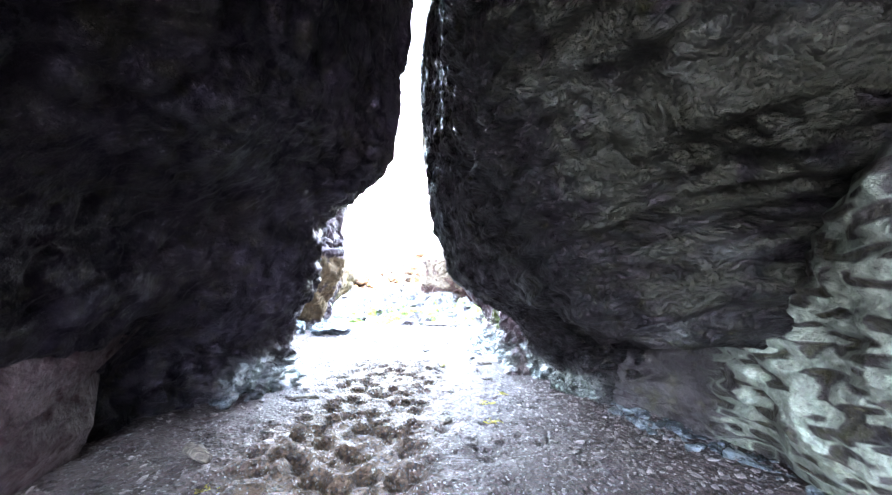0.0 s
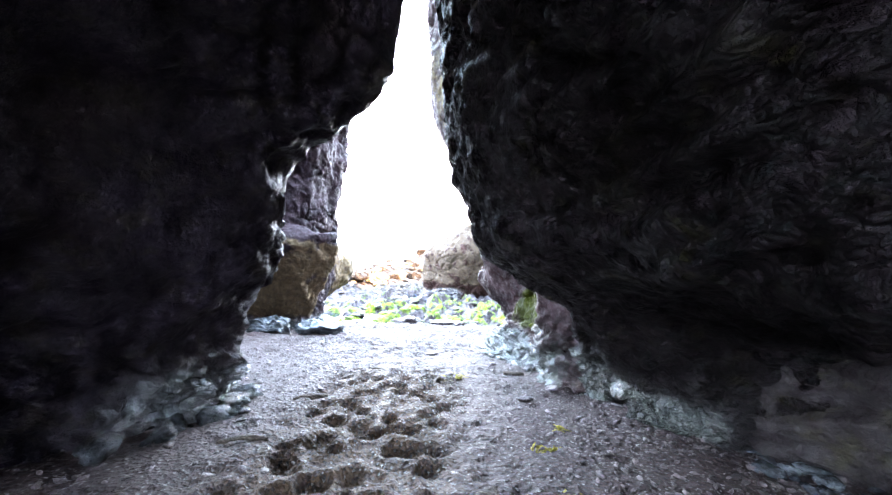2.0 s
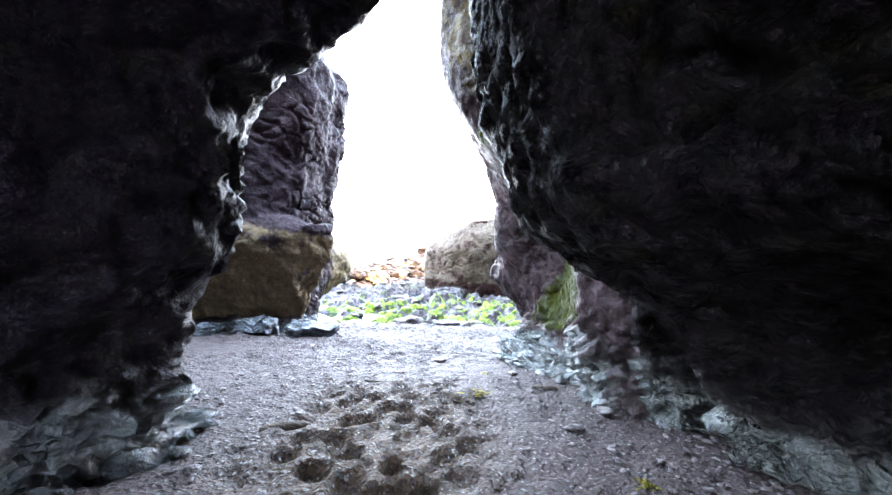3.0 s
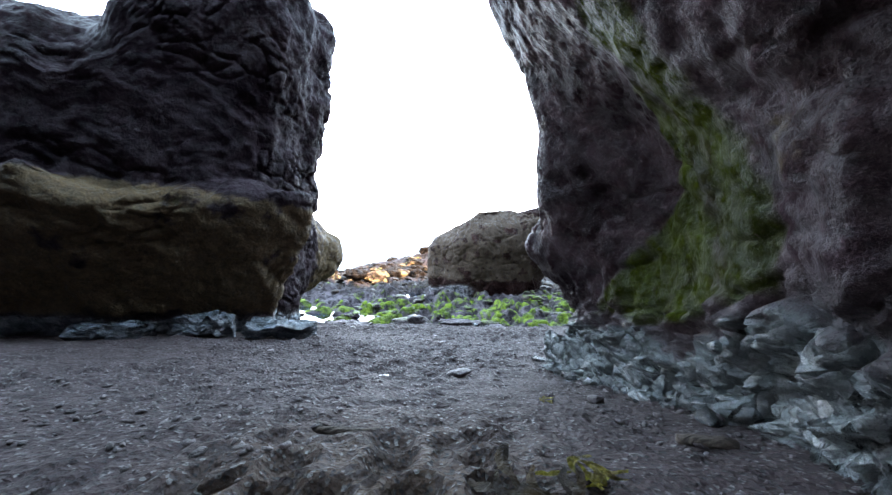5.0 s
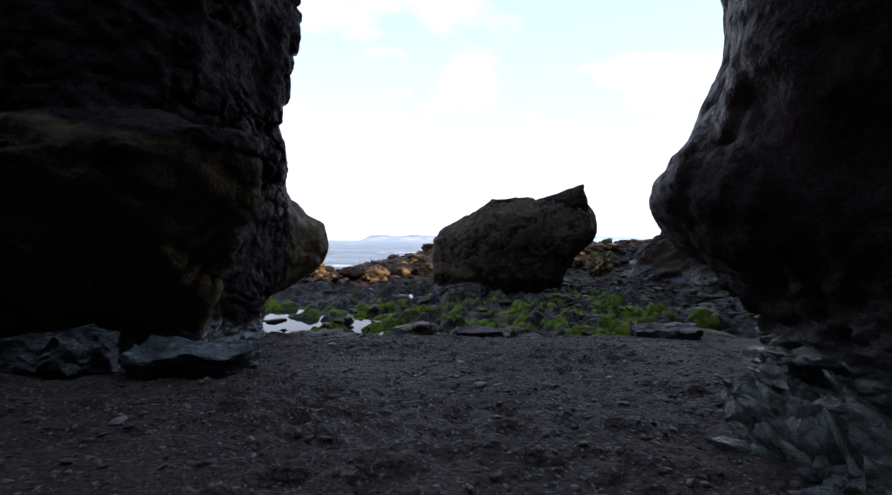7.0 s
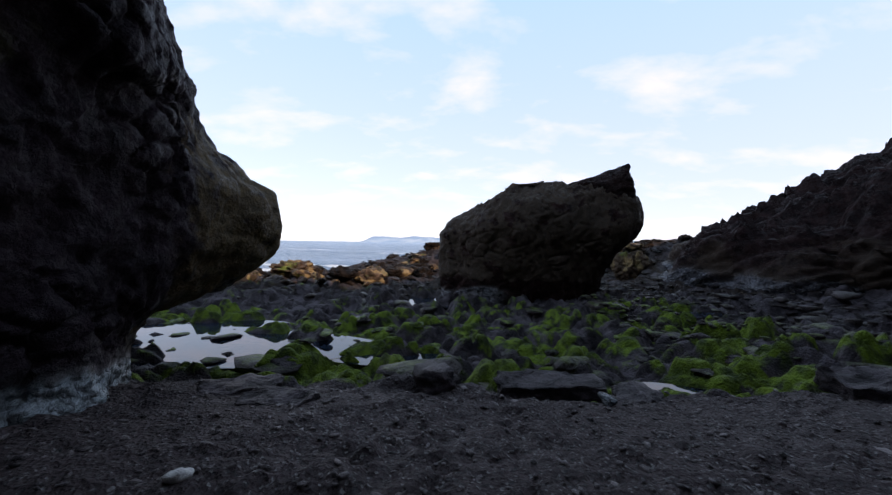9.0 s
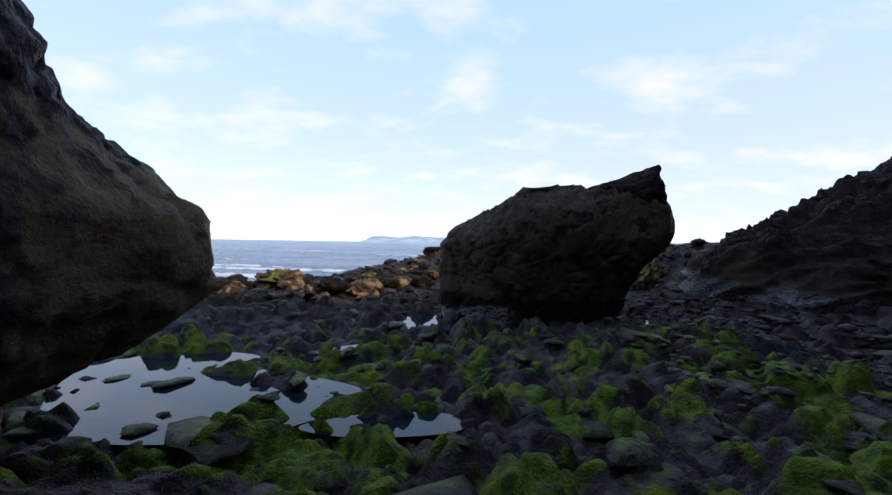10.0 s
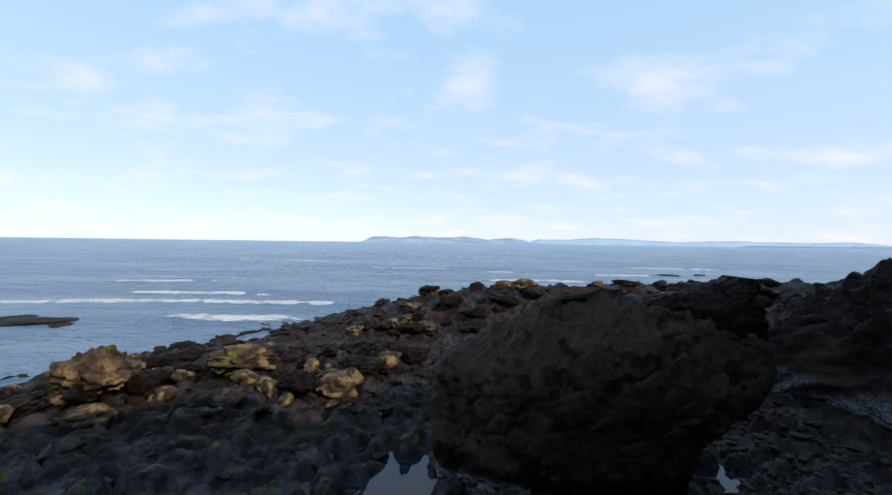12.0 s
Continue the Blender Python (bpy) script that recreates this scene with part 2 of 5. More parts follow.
# ---- materials ----
class Nodes:
    def __init__(self, name):
        self.m = bpy.data.materials.new(name)
        self.m.use_nodes = True
        self.t = self.m.node_tree
        self.t.nodes.clear()
        self.b = self.t.nodes.new("ShaderNodeBsdfPrincipled")
        o = self.t.nodes.new("ShaderNodeOutputMaterial")
        self.link(self.b.outputs[0], o.inputs[0])
        self.p = self.t.nodes.new("ShaderNodeNewGeometry").outputs["Position"]

    def link(self, a, b):
        self.t.links.new(a, b)

    def noise(self, scale, detail=4.0, rough=0.55, stretch=(1, 1, 1), distortion=0.0, at=None):
        m = self.t.nodes.new("ShaderNodeMapping")
        m.inputs["Scale"].default_value = stretch
        self.link(at or self.p, m.inputs[0])
        n = self.t.nodes.new("ShaderNodeTexNoise")
        for k, v in (("Scale", scale), ("Detail", detail), ("Roughness", rough), ("Distortion", distortion)):
            n.inputs[k].default_value = v
        self.link(m.outputs[0], n.inputs["Vector"])
        return n.outputs["Fac"]

    def warped(self, scale, amount):
        """The place, shifted about by noise."""
        n = self.t.nodes.new("ShaderNodeTexNoise")
        n.inputs["Scale"].default_value, n.inputs["Detail"].default_value = scale, 3.0
        self.link(self.p, n.inputs["Vector"])
        k, add = self.t.nodes.new("ShaderNodeVectorMath"), self.t.nodes.new("ShaderNodeVectorMath")
        k.operation, k.inputs[3].default_value = "SCALE", amount
        self.link(n.outputs["Color"], k.inputs[0])
        self.link(self.p, add.inputs[0])
        self.link(k.outputs[0], add.inputs[1])
        return add.outputs[0]

    def cell(self, scale, feature="F1", stretch=(1, 1, 1), at=None):
        m = self.t.nodes.new("ShaderNodeMapping")
        m.inputs["Scale"].default_value = stretch
        self.link(at or self.p, m.inputs[0])
        n = self.t.nodes.new("ShaderNodeTexVoronoi")
        n.feature = feature
        n.inputs["Scale"].default_value = scale
        self.link(m.outputs[0], n.inputs["Vector"])
        return n

    def step(self, fac, lo, hi):
        n = self.t.nodes.new("ShaderNodeMapRange")
        n.interpolation_type = "SMOOTHSTEP"
        n.inputs["From Min"].default_value, n.inputs["From Max"].default_value = lo, hi
        self.link(fac, n.inputs["Value"])
        return n.outputs[0]

    def math(self, op, a, b):
        n = self.t.nodes.new("ShaderNodeMath")
        n.operation = op
        for i, v in enumerate((a, b)):
            if isinstance(v, (int, float)):
                n.inputs[i].default_value = v
            else:
                self.link(v, n.inputs[i])
        return n.outputs[0]

    def mix(self, fac, a, b):
        n = self.t.nodes.new("ShaderNodeMix")
        n.data_type = "RGBA"
        for i, v in ((0, fac), (6, a), (7, b)):
            if isinstance(v, tuple):
                n.inputs[i].default_value = (*v, 1)
            elif isinstance(v, (int, float)):
                n.inputs[i].default_value = v
            else:
                self.link(v, n.inputs[i])
        return n.outputs[2]

    def mask(self, name):
        n = self.t.nodes.new("ShaderNodeAttribute")
        n.attribute_name = name
        return n.outputs["Fac"]

    def done(self, colour, rough, bumps=(), spec=0.5):
        if isinstance(colour, tuple):
            self.b.inputs["Base Color"].default_value = (*colour, 1)
        else:
            self.link(colour, self.b.inputs["Base Color"])
        if isinstance(rough, (int, float)):
            self.b.inputs["Roughness"].default_value = rough
        else:
            self.link(rough, self.b.inputs["Roughness"])
        if isinstance(spec, (int, float)):
            self.b.inputs["Specular IOR Level"].default_value = spec
        else:
            self.link(spec, self.b.inputs["Specular IOR Level"])
        last = None
        for height, distance in bumps:
            n = self.t.nodes.new("ShaderNodeBump")
            n.inputs["Distance"].default_value, n.inputs["Strength"].default_value = distance, 1.0
            self.link(height, n.inputs["Height"])
            if last:
                self.link(last, n.inputs["Normal"])
            last = n.outputs[0]
        if last:
            self.link(last, self.b.inputs["Normal"])
        return self.m


def ruddy(c, rust=1.0):
    """The rusty tinge of this shore's stone."""
    return (1.3 * rust * c[0], 0.95 * c[1], 1.0 * c[2] / rust)


def rock_material(name, dark, light, stain, pale=(0.36, 0.42, 0.45), moss=(0.12, 0.15, 0.012), ochre=(0.30, 0.23, 0.11), bed=(0.9, 0.9, 1.7), rust=1.0, wet=0.08, mottle=(), streaky=0.9, chips=0.0, gloss=1.0):
    """Wet sea-cave rock; its meshes carry the masks pale, moss and ochre."""
    n = Nodes(name)
    dark, light, stain = ruddy(dark, rust), ruddy(light, rust), ruddy(stain, rust)
    broad = n.noise(0.9, 6, 0.6, distortion=0.4)
    beds = n.noise(1.6, 7, 0.6, bed, 0.6)
    grain = n.noise(34, 5, 0.7)
    speck = n.noise(9, 6, 0.65)
    c = n.mix(n.step(beds, 0.35, 0.68), dark, light)
    c = n.mix(n.step(broad, 0.5, 0.72), c, stain)
    for k, tint in enumerate(mottle):                         # patches of other stone and thin growth
        c = n.mix(n.math("MULTIPLY", n.step(n.noise(4.5 + 3.0 * k, 7, 0.68, (1, 1, 1.3), 0.4 + k), 0.52, 0.62), 0.85), c, tint)
    chip_bump = ()
    if chips:                                                 # broken into small chips of lighter and darker stone
        at = n.warped(5.0, 0.22)
        for scale, stretch in ((9.0, (1, 1, 1.8)), (21.0, (1, 1.4, 1.6))):
            v = n.cell(scale, stretch=stretch, at=at)
            rgb = n.t.nodes.new("ShaderNodeSeparateColor")
            n.link(v.outputs["Color"], rgb.inputs[0])
            c = n.mix(n.math("MULTIPLY", n.step(rgb.outputs[0], 0.55, 0.95), chips), c, tuple(2.6 * w for w in light))
            c = n.mix(n.math("MULTIPLY", n.step(rgb.outputs[1], 0.4, 0.9), chips), c, tuple(0.45 * w for w in dark))
            chip_bump += ((rgb.outputs[2], 0.25 / scale), (n.math("SUBTRACT", 1.0, v.outputs["Distance"]), 0.4 / scale))
    knob = n.cell(6.5, stretch=(1, 1, 1.5), at=n.warped(2.6, 0.35))   # water-worn knobs of the pale foot
    knobs = n.math("MULTIPLY", n.math("SUBTRACT", 1.0, knob.outputs["Distance"]), n.step(n.mask("pale"), 0.2, 0.7))
    edge = n.noise(5, 5, 0.6)
    def soft(m, lo=0.35, hi=0.65):
        return n.step(n.math("ADD", m, n.math("MULTIPLY", n.math("SUBTRACT", edge, 0.5), 0.7)), lo, hi)
    c = n.mix(soft(n.mask("ochre")), c, n.mix(n.step(speck, 0.35, 0.7), tuple(0.55 * v for v in ochre), ochre))
    pale_c = n.mix(n.step(n.noise(4.2, 6, 0.62, (1.5, 1.5, 0.7), 0.5), 0.36, 0.6), tuple(0.55 * v for v in pale), pale)
    streak = n.noise(3.4, 5, 0.6, (2.2, 2.2, 0.5), 0.4)
    c = n.mix(n.step(n.math("ADD", n.mask("pale"), n.math("MULTIPLY", n.math("SUBTRACT", streak, 0.5), streaky)), 0.38, 0.62), c, pale_c)
    green = n.mix(n.step(n.noise(3.2, 5, 0.6, (1, 1, 0.5)), 0.35, 0.7), tuple(0.4 * v for v in moss), moss)
    c = n.mix(soft(n.mask("moss"), 0.4, 0.75), c, green)
    c = n.mix(n.math("MULTIPLY", n.step(grain, 0.35, 0.7), 0.4), c, tuple(0.45 * v for v in dark))
    fleck = n.noise(16, 5, 0.75)
    c = n.mix(n.math("MULTIPLY", n.step(fleck, 0.6, 0.72), 0.4), c, tuple(2.2 * v for v in light))
    rough = n.math("ADD", n.math("MULTIPLY", speck, 0.5), n.math("SUBTRACT", 0.22, n.math("MULTIPLY", n.mask("pale"), 0.3 * gloss)))
    return n.done(c, rough, ((beds, 0.10), (speck, 0.06), (knobs, 0.14 * gloss), *chip_bump, (fleck, 0.02), (grain, 0.004)), n.math("ADD", n.math("MULTIPLY", n.mask("pale"), 0.9 * gloss), n.math("MULTIPLY", n.step(speck, 0.62, 0.4), wet)))


ROCK = rock_material("cave_rock", (0.024, 0.0195, 0.0215), (0.08, 0.071, 0.074), (0.037, 0.027, 0.026), pale=(0.23, 0.25, 0.25), moss=(0.066, 0.083, 0.008), bed=(1.0, 1.0, 1.4), wet=0.25)
CAVE_LEFT = rock_material("black_cave_rock", (0.009, 0.0078, 0.0098), (0.027, 0.0245, 0.03), (0.021, 0.0175, 0.0165), pale=(0.3, 0.32, 0.34), bed=(1.0, 1.0, 1.7), wet=0.12, rust=0.86, mottle=((0.03, 0.026, 0.02),))
CLIFF_FAR = rock_material("brown_shore_rock", (0.0065, 0.005, 0.005), (0.026, 0.02, 0.019), (0.015, 0.0105, 0.009), ochre=(0.065, 0.046, 0.036), pale=(0.09, 0.09, 0.11))
ROCK_WARM = rock_material("brown_rock", (0.014, 0.0115, 0.013), (0.044, 0.039, 0.041), (0.028, 0.0225, 0.0215), ochre=(0.185, 0.132, 0.078), moss=(0.13, 0.15, 0.03), bed=(1, 1, 1.2), rust=0.92)
ROCK_GREY = rock_material("grey_green_rock", (0.0032, 0.0028, 0.003), (0.0115, 0.0105, 0.0104), (0.0065, 0.0055, 0.005), pale=(0.17, 0.19, 0.185), ochre=(0.042, 0.04, 0.031), bed=(1.2, 1.2, 1.4), wet=0.12, rust=0.88, mottle=((0.021, 0.019, 0.0075), (0.0125, 0.0165, 0.017)), chips=0.6)
BOULDER = rock_material("boulder_rock", (0.009, 0.0064, 0.0062), (0.026, 0.0195, 0.0185), (0.014, 0.01, 0.009), ochre=(0.084, 0.061, 0.046), pale=(0.16, 0.155, 0.175), moss=(0.075, 0.066, 0.026), bed=(1.0, 1.0, 1.2), rust=1.1)
CAP = rock_material("black_cap_rock", (0.006, 0.0048, 0.0046), (0.02, 0.016, 0.015), (0.012, 0.009, 0.008), rust=1.1)
CRACKED = rock_material("pale_cracked_rock", (0.024, 0.0235, 0.022), (0.065, 0.066, 0.058), (0.042, 0.04, 0.032), pale=(0.34, 0.38, 0.32), ochre=(0.07, 0.065, 0.042), bed=(1.0, 1.0, 1.5), wet=0.4, rust=0.88, mottle=((0.06, 0.054, 0.033),), streaky=0.2, gloss=0.25)


def sand_material():
    n = Nodes("dark_sand")
    broad, mid, grain = n.noise(0.5, 4, 0.6), n.noise(4, 6, 0.6), n.noise(90, 4, 0.8)
    c = n.mix(n.step(broad, 0.4, 0.65), (0.047, 0.030, 0.032), (0.068, 0.047, 0.049))
    c = n.mix(n.step(mid, 0.4, 0.7), c, (0.036, 0.024, 0.026))
    c = n.mix(n.mask("trodden"), c, (0.075, 0.045, 0.029))
    bits = n.cell(70).outputs["Color"]
    sep = n.t.nodes.new("ShaderNodeSeparateColor")
    n.link(bits, sep.inputs[0])
    c = n.mix(n.step(sep.outputs[0], 0.86, 0.97), c, (0.2, 0.19, 0.185))
    c = n.mix(n.step(sep.outputs[1], 0.82, 0.95), c, (0.03, 0.028, 0.03))
    grit = n.cell(30).outputs["Color"]
    sep2 = n.t.nodes.new("ShaderNodeSeparateColor")
    n.link(grit, sep2.inputs[0])
    c = n.mix(n.math("MULTIPLY", n.step(sep2.outputs[2], 0.55, 0.95), 0.7), c, (0.035, 0.024, 0.025))
    c = n.mix(n.math("MULTIPLY", n.step(grain, 0.35, 0.7), 0.5), c, (0.05, 0.042, 0.04))
    rock = n.mix(n.step(n.noise(2.2, 6, 0.6), 0.4, 0.65), (0.02, 0.016, 0.019), (0.1, 0.084, 0.096))
    c = n.mix(n.mask("reef"), c, rock)
    c = n.mix(n.step(n.math("ADD", n.mask("moss"), n.math("MULTIPLY", n.math("SUBTRACT", mid, 0.5), 0.9)), 0.4, 0.7), c, n.mix(n.step(mid, 0.35, 0.65), (0.026, 0.042, 0.009), (0.13, 0.195, 0.018)))
    c = n.mix(n.mask("weed"), c, n.mix(n.step(mid, 0.4, 0.65), (0.006, 0.0036, 0.003), (0.036, 0.022, 0.012)))
    rough = n.math("ADD", n.math("MULTIPLY", mid, 0.4), 0.42)
    crag = n.math("MULTIPLY", n.noise(2.3, 8, 0.66, distortion=0.3), n.mask("reef"))
    return n.done(c, rough, ((crag, 0.16), (n.noise(11, 5, 0.6), 0.02), (mid, 0.05), (n.cell(70).outputs["Distance"], 0.006), (n.cell(30).outputs["Distance"], 0.02), (grain, 0.006)), 0.12)


SAND = sand_material()


def shore_material():
    n = Nodes("shore_rock")
    info = n.t.nodes.new("ShaderNodeObjectInfo").outputs["Random"]
    mid, grain, big = n.noise(5, 6, 0.6), n.noise(40, 4, 0.7), n.noise(0.45, 3, 0.5)
    c = n.mix(n.step(mid, 0.38, 0.66), (0.018, 0.014, 0.017), (0.1, 0.082, 0.095))
    c = n.mix(n.math("MULTIPLY", n.step(info, 0.5, 0.9), 0.5), c, (0.045, 0.032, 0.026))
    isle = n.t.nodes.new("ShaderNodeNewGeometry").outputs["Random Per Island"]
    c = n.mix(n.math("MULTIPLY", n.step(isle, 0.45, 1.0), 0.7), c, (0.016, 0.010, 0.010))
    nrm = n.t.nodes.new("ShaderNodeNewGeometry").outputs["Normal"]
    sep = n.t.nodes.new("ShaderNodeSeparateXYZ")
    n.link(nrm, sep.inputs[0])
    top = n.step(n.math("ADD", sep.outputs[2], n.math("MULTIPLY", n.math("SUBTRACT", n.noise(2.2, 6, 0.65), 0.5), 3.2)), 0.35, 0.8)
    patch = n.step(n.math("ADD", n.noise(1.0, 5, 0.65), n.math("MULTIPLY", info, 0.12)), 0.53, 0.64)
    at = n.t.nodes.new("ShaderNodeSeparateXYZ")
    n.link(n.p, at.inputs[0])
    zone = n.math("ADD", n.math("MULTIPLY", n.step(at.outputs[1], 25.0, 21.0), n.math("MULTIPLY", n.step(at.outputs[0], 9.0, 4.0), n.math("ADD", n.math("MULTIPLY", n.step(at.outputs[1], 16.5, 19.0), 0.5), 0.5))), 0.07)
    green = n.mix(n.step(n.noise(7, 5, 0.6), 0.35, 0.7), (0.022, 0.036, 0.007), (0.13, 0.195, 0.018))
    # brown wrack on the far rocks, its colour blackened further to deepen their shade
    wrack_shade = n.step(n.math("ADD", at.outputs[1], n.math("MULTIPLY", n.math("SUBTRACT", big, 0.5), 9.0)), 22.5, 25.5)
    c = n.mix(n.math("MULTIPLY", wrack_shade, 0.95), c, n.mix(n.step(n.noise(3.0, 6, 0.65), 0.4, 0.65), (0.005, 0.0026, 0.002), (0.034, 0.017, 0.009)))
    c = n.mix(n.math("MULTIPLY", n.math("MULTIPLY", top, patch), zone), c, green)
    return n.done(c, n.math("ADD", n.math("MULTIPLY", mid, 0.4), 0.3), ((n.noise(2.6, 7, 0.65), 0.12), (mid, 0.07), (n.noise(15, 5, 0.65), 0.03), (grain, 0.006)), 0.24)


def plain(name, lo, hi, scale=6, rough=0.6, bump=0.01, stretch=(1, 1, 1), spec=0.12, isle=False):
    n = Nodes(name)
    a, g = n.noise(scale, 6, 0.6, stretch), n.noise(scale * 8, 4, 0.7)
    c = n.mix(n.step(a, 0.35, 0.68), lo, hi)
    c = n.mix(n.math("MULTIPLY", n.step(g, 0.4, 0.7), 0.35), c, tuple(0.5 * v for v in lo))
    if isle:
        each = n.t.nodes.new("ShaderNodeNewGeometry").outputs["Random Per Island"]
        c = n.mix(n.step(each, 0.35, 0.0), c, tuple(0.4 * v for v in lo))
        c = n.mix(n.math("MULTIPLY", n.step(each, 0.75, 1.0), 0.6), c, tuple(1.5 * v for v in hi))
    return n.done(c, n.math("ADD", n.math("MULTIPLY", a, 0.3), rough - 0.15), ((a, bump * 3), (g, bump)), spec)


SHORE = shore_material()
PEBBLE = plain("beach_pebble", (0.05, 0.037, 0.039), (0.17, 0.145, 0.145), 9, 0.45, spec=0.3, isle=True)
SLATE = plain("blue_grey_slab", (0.03, 0.037, 0.043), (0.14, 0.165, 0.19), 5, 0.25, 0.02, (1, 1, 2.5), 0.5)
WEED = plain("yellow_green_weed", (0.16, 0.12, 0.02), (0.38, 0.33, 0.04), 14, 0.45)
WRACK = plain("brown_wrack", (0.03, 0.022, 0.018), (0.10, 0.065, 0.03), 9, 0.4)
OCHRE = rock_material("ochre_rock", (0.03, 0.024, 0.013), (0.12, 0.095, 0.055), (0.045, 0.033, 0.02), ochre=(0.34, 0.235, 0.115), bed=(1, 1, 1), moss=(0.12, 0.16, 0.03), rust=0.88)
REEF = plain("reef_rock", (0.006, 0.0036, 0.0028), (0.05, 0.03, 0.017), 3, 0.5, 0.07, isle=True)
WETROCK = plain("wet_black_rock", (0.012, 0.012, 0.014), (0.085, 0.095, 0.108), 7, 0.22, 0.02, (1, 1, 1), 0.6)
# distant land: the blue haze of the air is put into these base colours
LAND = plain("haze_tinted_land", (0.24, 0.34, 0.45), (0.42, 0.49, 0.55), 0.006, 0.9, 0.0)
HILL = plain("haze_tinted_hills", (0.31, 0.43, 0.56), (0.36, 0.48, 0.60), 0.004, 0.9, 0.0)
COAST = plain("haze_tinted_coast", (0.22, 0.32, 0.38), (0.28, 0.36, 0.40), 0.01, 0.9, 0.0)
SLABROCK = plain("dark_slab_rock", (0.02, 0.0155, 0.0185), (0.115, 0.095, 0.105), 5, 0.36, 0.03, (1, 1, 2.5))
DRIFT = plain("driftwood", (0.05, 0.04, 0.035), (0.16, 0.13, 0.11), 12, 0.7, 0.006, (1, 8, 1))
SHELL = plain("pale_shell", (0.5, 0.47, 0.45), (0.66, 0.64, 0.62), 20, 0.5, 0.003)


def pool_material():
    n = Nodes("still_water")
    return n.done((0.008, 0.014, 0.026), 0.02, ((n.noise(5, 2, 0.5), 0.0015),), 0.5)


def sea_material():
    n = Nodes("sea_water")
    foam = n.mask("foam")
    f = n.step(n.math("ADD", foam, n.math("MULTIPLY", n.math("SUBTRACT", n.noise(2.0, 6, 0.7, (0.5, 1.5, 1)), 0.5), 0.9)), 0.45, 0.62)
    c = n.mix(n.step(n.noise(0.05, 4, 0.6, (0.3, 1, 1)), 0.35, 0.65), (0.12, 0.22, 0.34), (0.24, 0.34, 0.46))
    c = n.mix(n.math("MULTIPLY", n.step(n.noise(0.3, 5, 0.65, (0.22, 1.6, 1)), 0.5, 0.66), 0.45), c, (0.06, 0.1, 0.17))
    c = n.mix(f, c, (0.75, 0.78, 0.8))
    rough = n.math("ADD", n.math("MULTIPLY", f, 0.4), 0.28)
    return n.done(c, rough, ((n.noise(0.5, 5, 0.65, (0.3, 1.5, 1)), 2.0), (n.noise(3.5, 4, 0.6, (0.6, 1.3, 1)), 0.4)), 0.3)


POOL, SEA = pool_material(), sea_material()


# ---- helpers for things ----
def part(name, me, material, parent=None, label=""):
    ob = new(name, me)
    if material and not me.materials:
        me.materials.append(material)
    if parent:
        ob.parent = parent
    if label:
        ob["label"] = label
    return ob


def from_bmesh(name, bm, material, smooth_faces=True):
    me = bpy.data.meshes.new(name)
    bm.to_mesh(me)
    bm.free()
    if smooth_faces:
        me.polygons.foreach_set("use_smooth", np.ones(len(me.polygons), bool))
    me.materials.append(material)
    return me


SHORE_Y = (-25, -6, 0, 2.5, 4.4, 5.8, 8, 10.1, 12, 13.9, 15.3, 17, 20, 25, 31, 36, 41, 46, 70)
SHORE_Z = (3.0, 2.9, 2.75, 2.6, 2.33, 2.15, 1.70, 1.44, 1.18, 0.85, 0.32, 0.15, 0.1, 0.2, 0.05, -0.4, -0.8, -1.3, -3.0)
# still pools: middle, half widths, turn, level
POOLS = ((-6.0, 18.6, 2.3, 1.05, -0.12, -0.02), (-1.9, 17.6, 0.8, 0.26, 0.1, 0.0), (2.05, 14.75, 0.55, 0.27, -0.5, 0.47), (1.2, 14.6, 0.28, 0.16, 0.2, 0.42),
         (5.7, 20.4, 0.95, 0.6, 0.1, 0.42), (-1.95, 24.7, 0.8, 1.0, 0.2, 0.0), (5.5, 25.0, 0.7, 0.4, 0.0, 0.14), (-7.6, 20.0, 1.6, 0.6, 0.3, -0.04), (-3.2, 21.6, 0.6, 0.2, 0.4, 0.0))



def base_height(x, y):
    z = np.interp(y, SHORE_Y, SHORE_Z)
    left = smooth(-12, -26, x) * smooth(22, 32, y)
    ridge = np.interp(x, (-14, -11, -5, 1, 12, 24, 60), (0, 0.6, 2.0, 3.2, 3.5, 4.0, 4.0)) * np.exp(-((y - 46) / 5.0) ** 2)
    rise = np.interp(x, (-8, -2, 1, 3, 5.5, 9, 14), (-0.12, -0.12, 0.05, 0.25, 0.4, 0.3, 0.25)) * smooth(14.2, 16.5, y) * smooth(26, 22, y)
    return z + rise + ridge - 1.4 * left + 0.9 * smooth(10, 20, x) * smooth(14, 22, y) * smooth(50, 34, y)


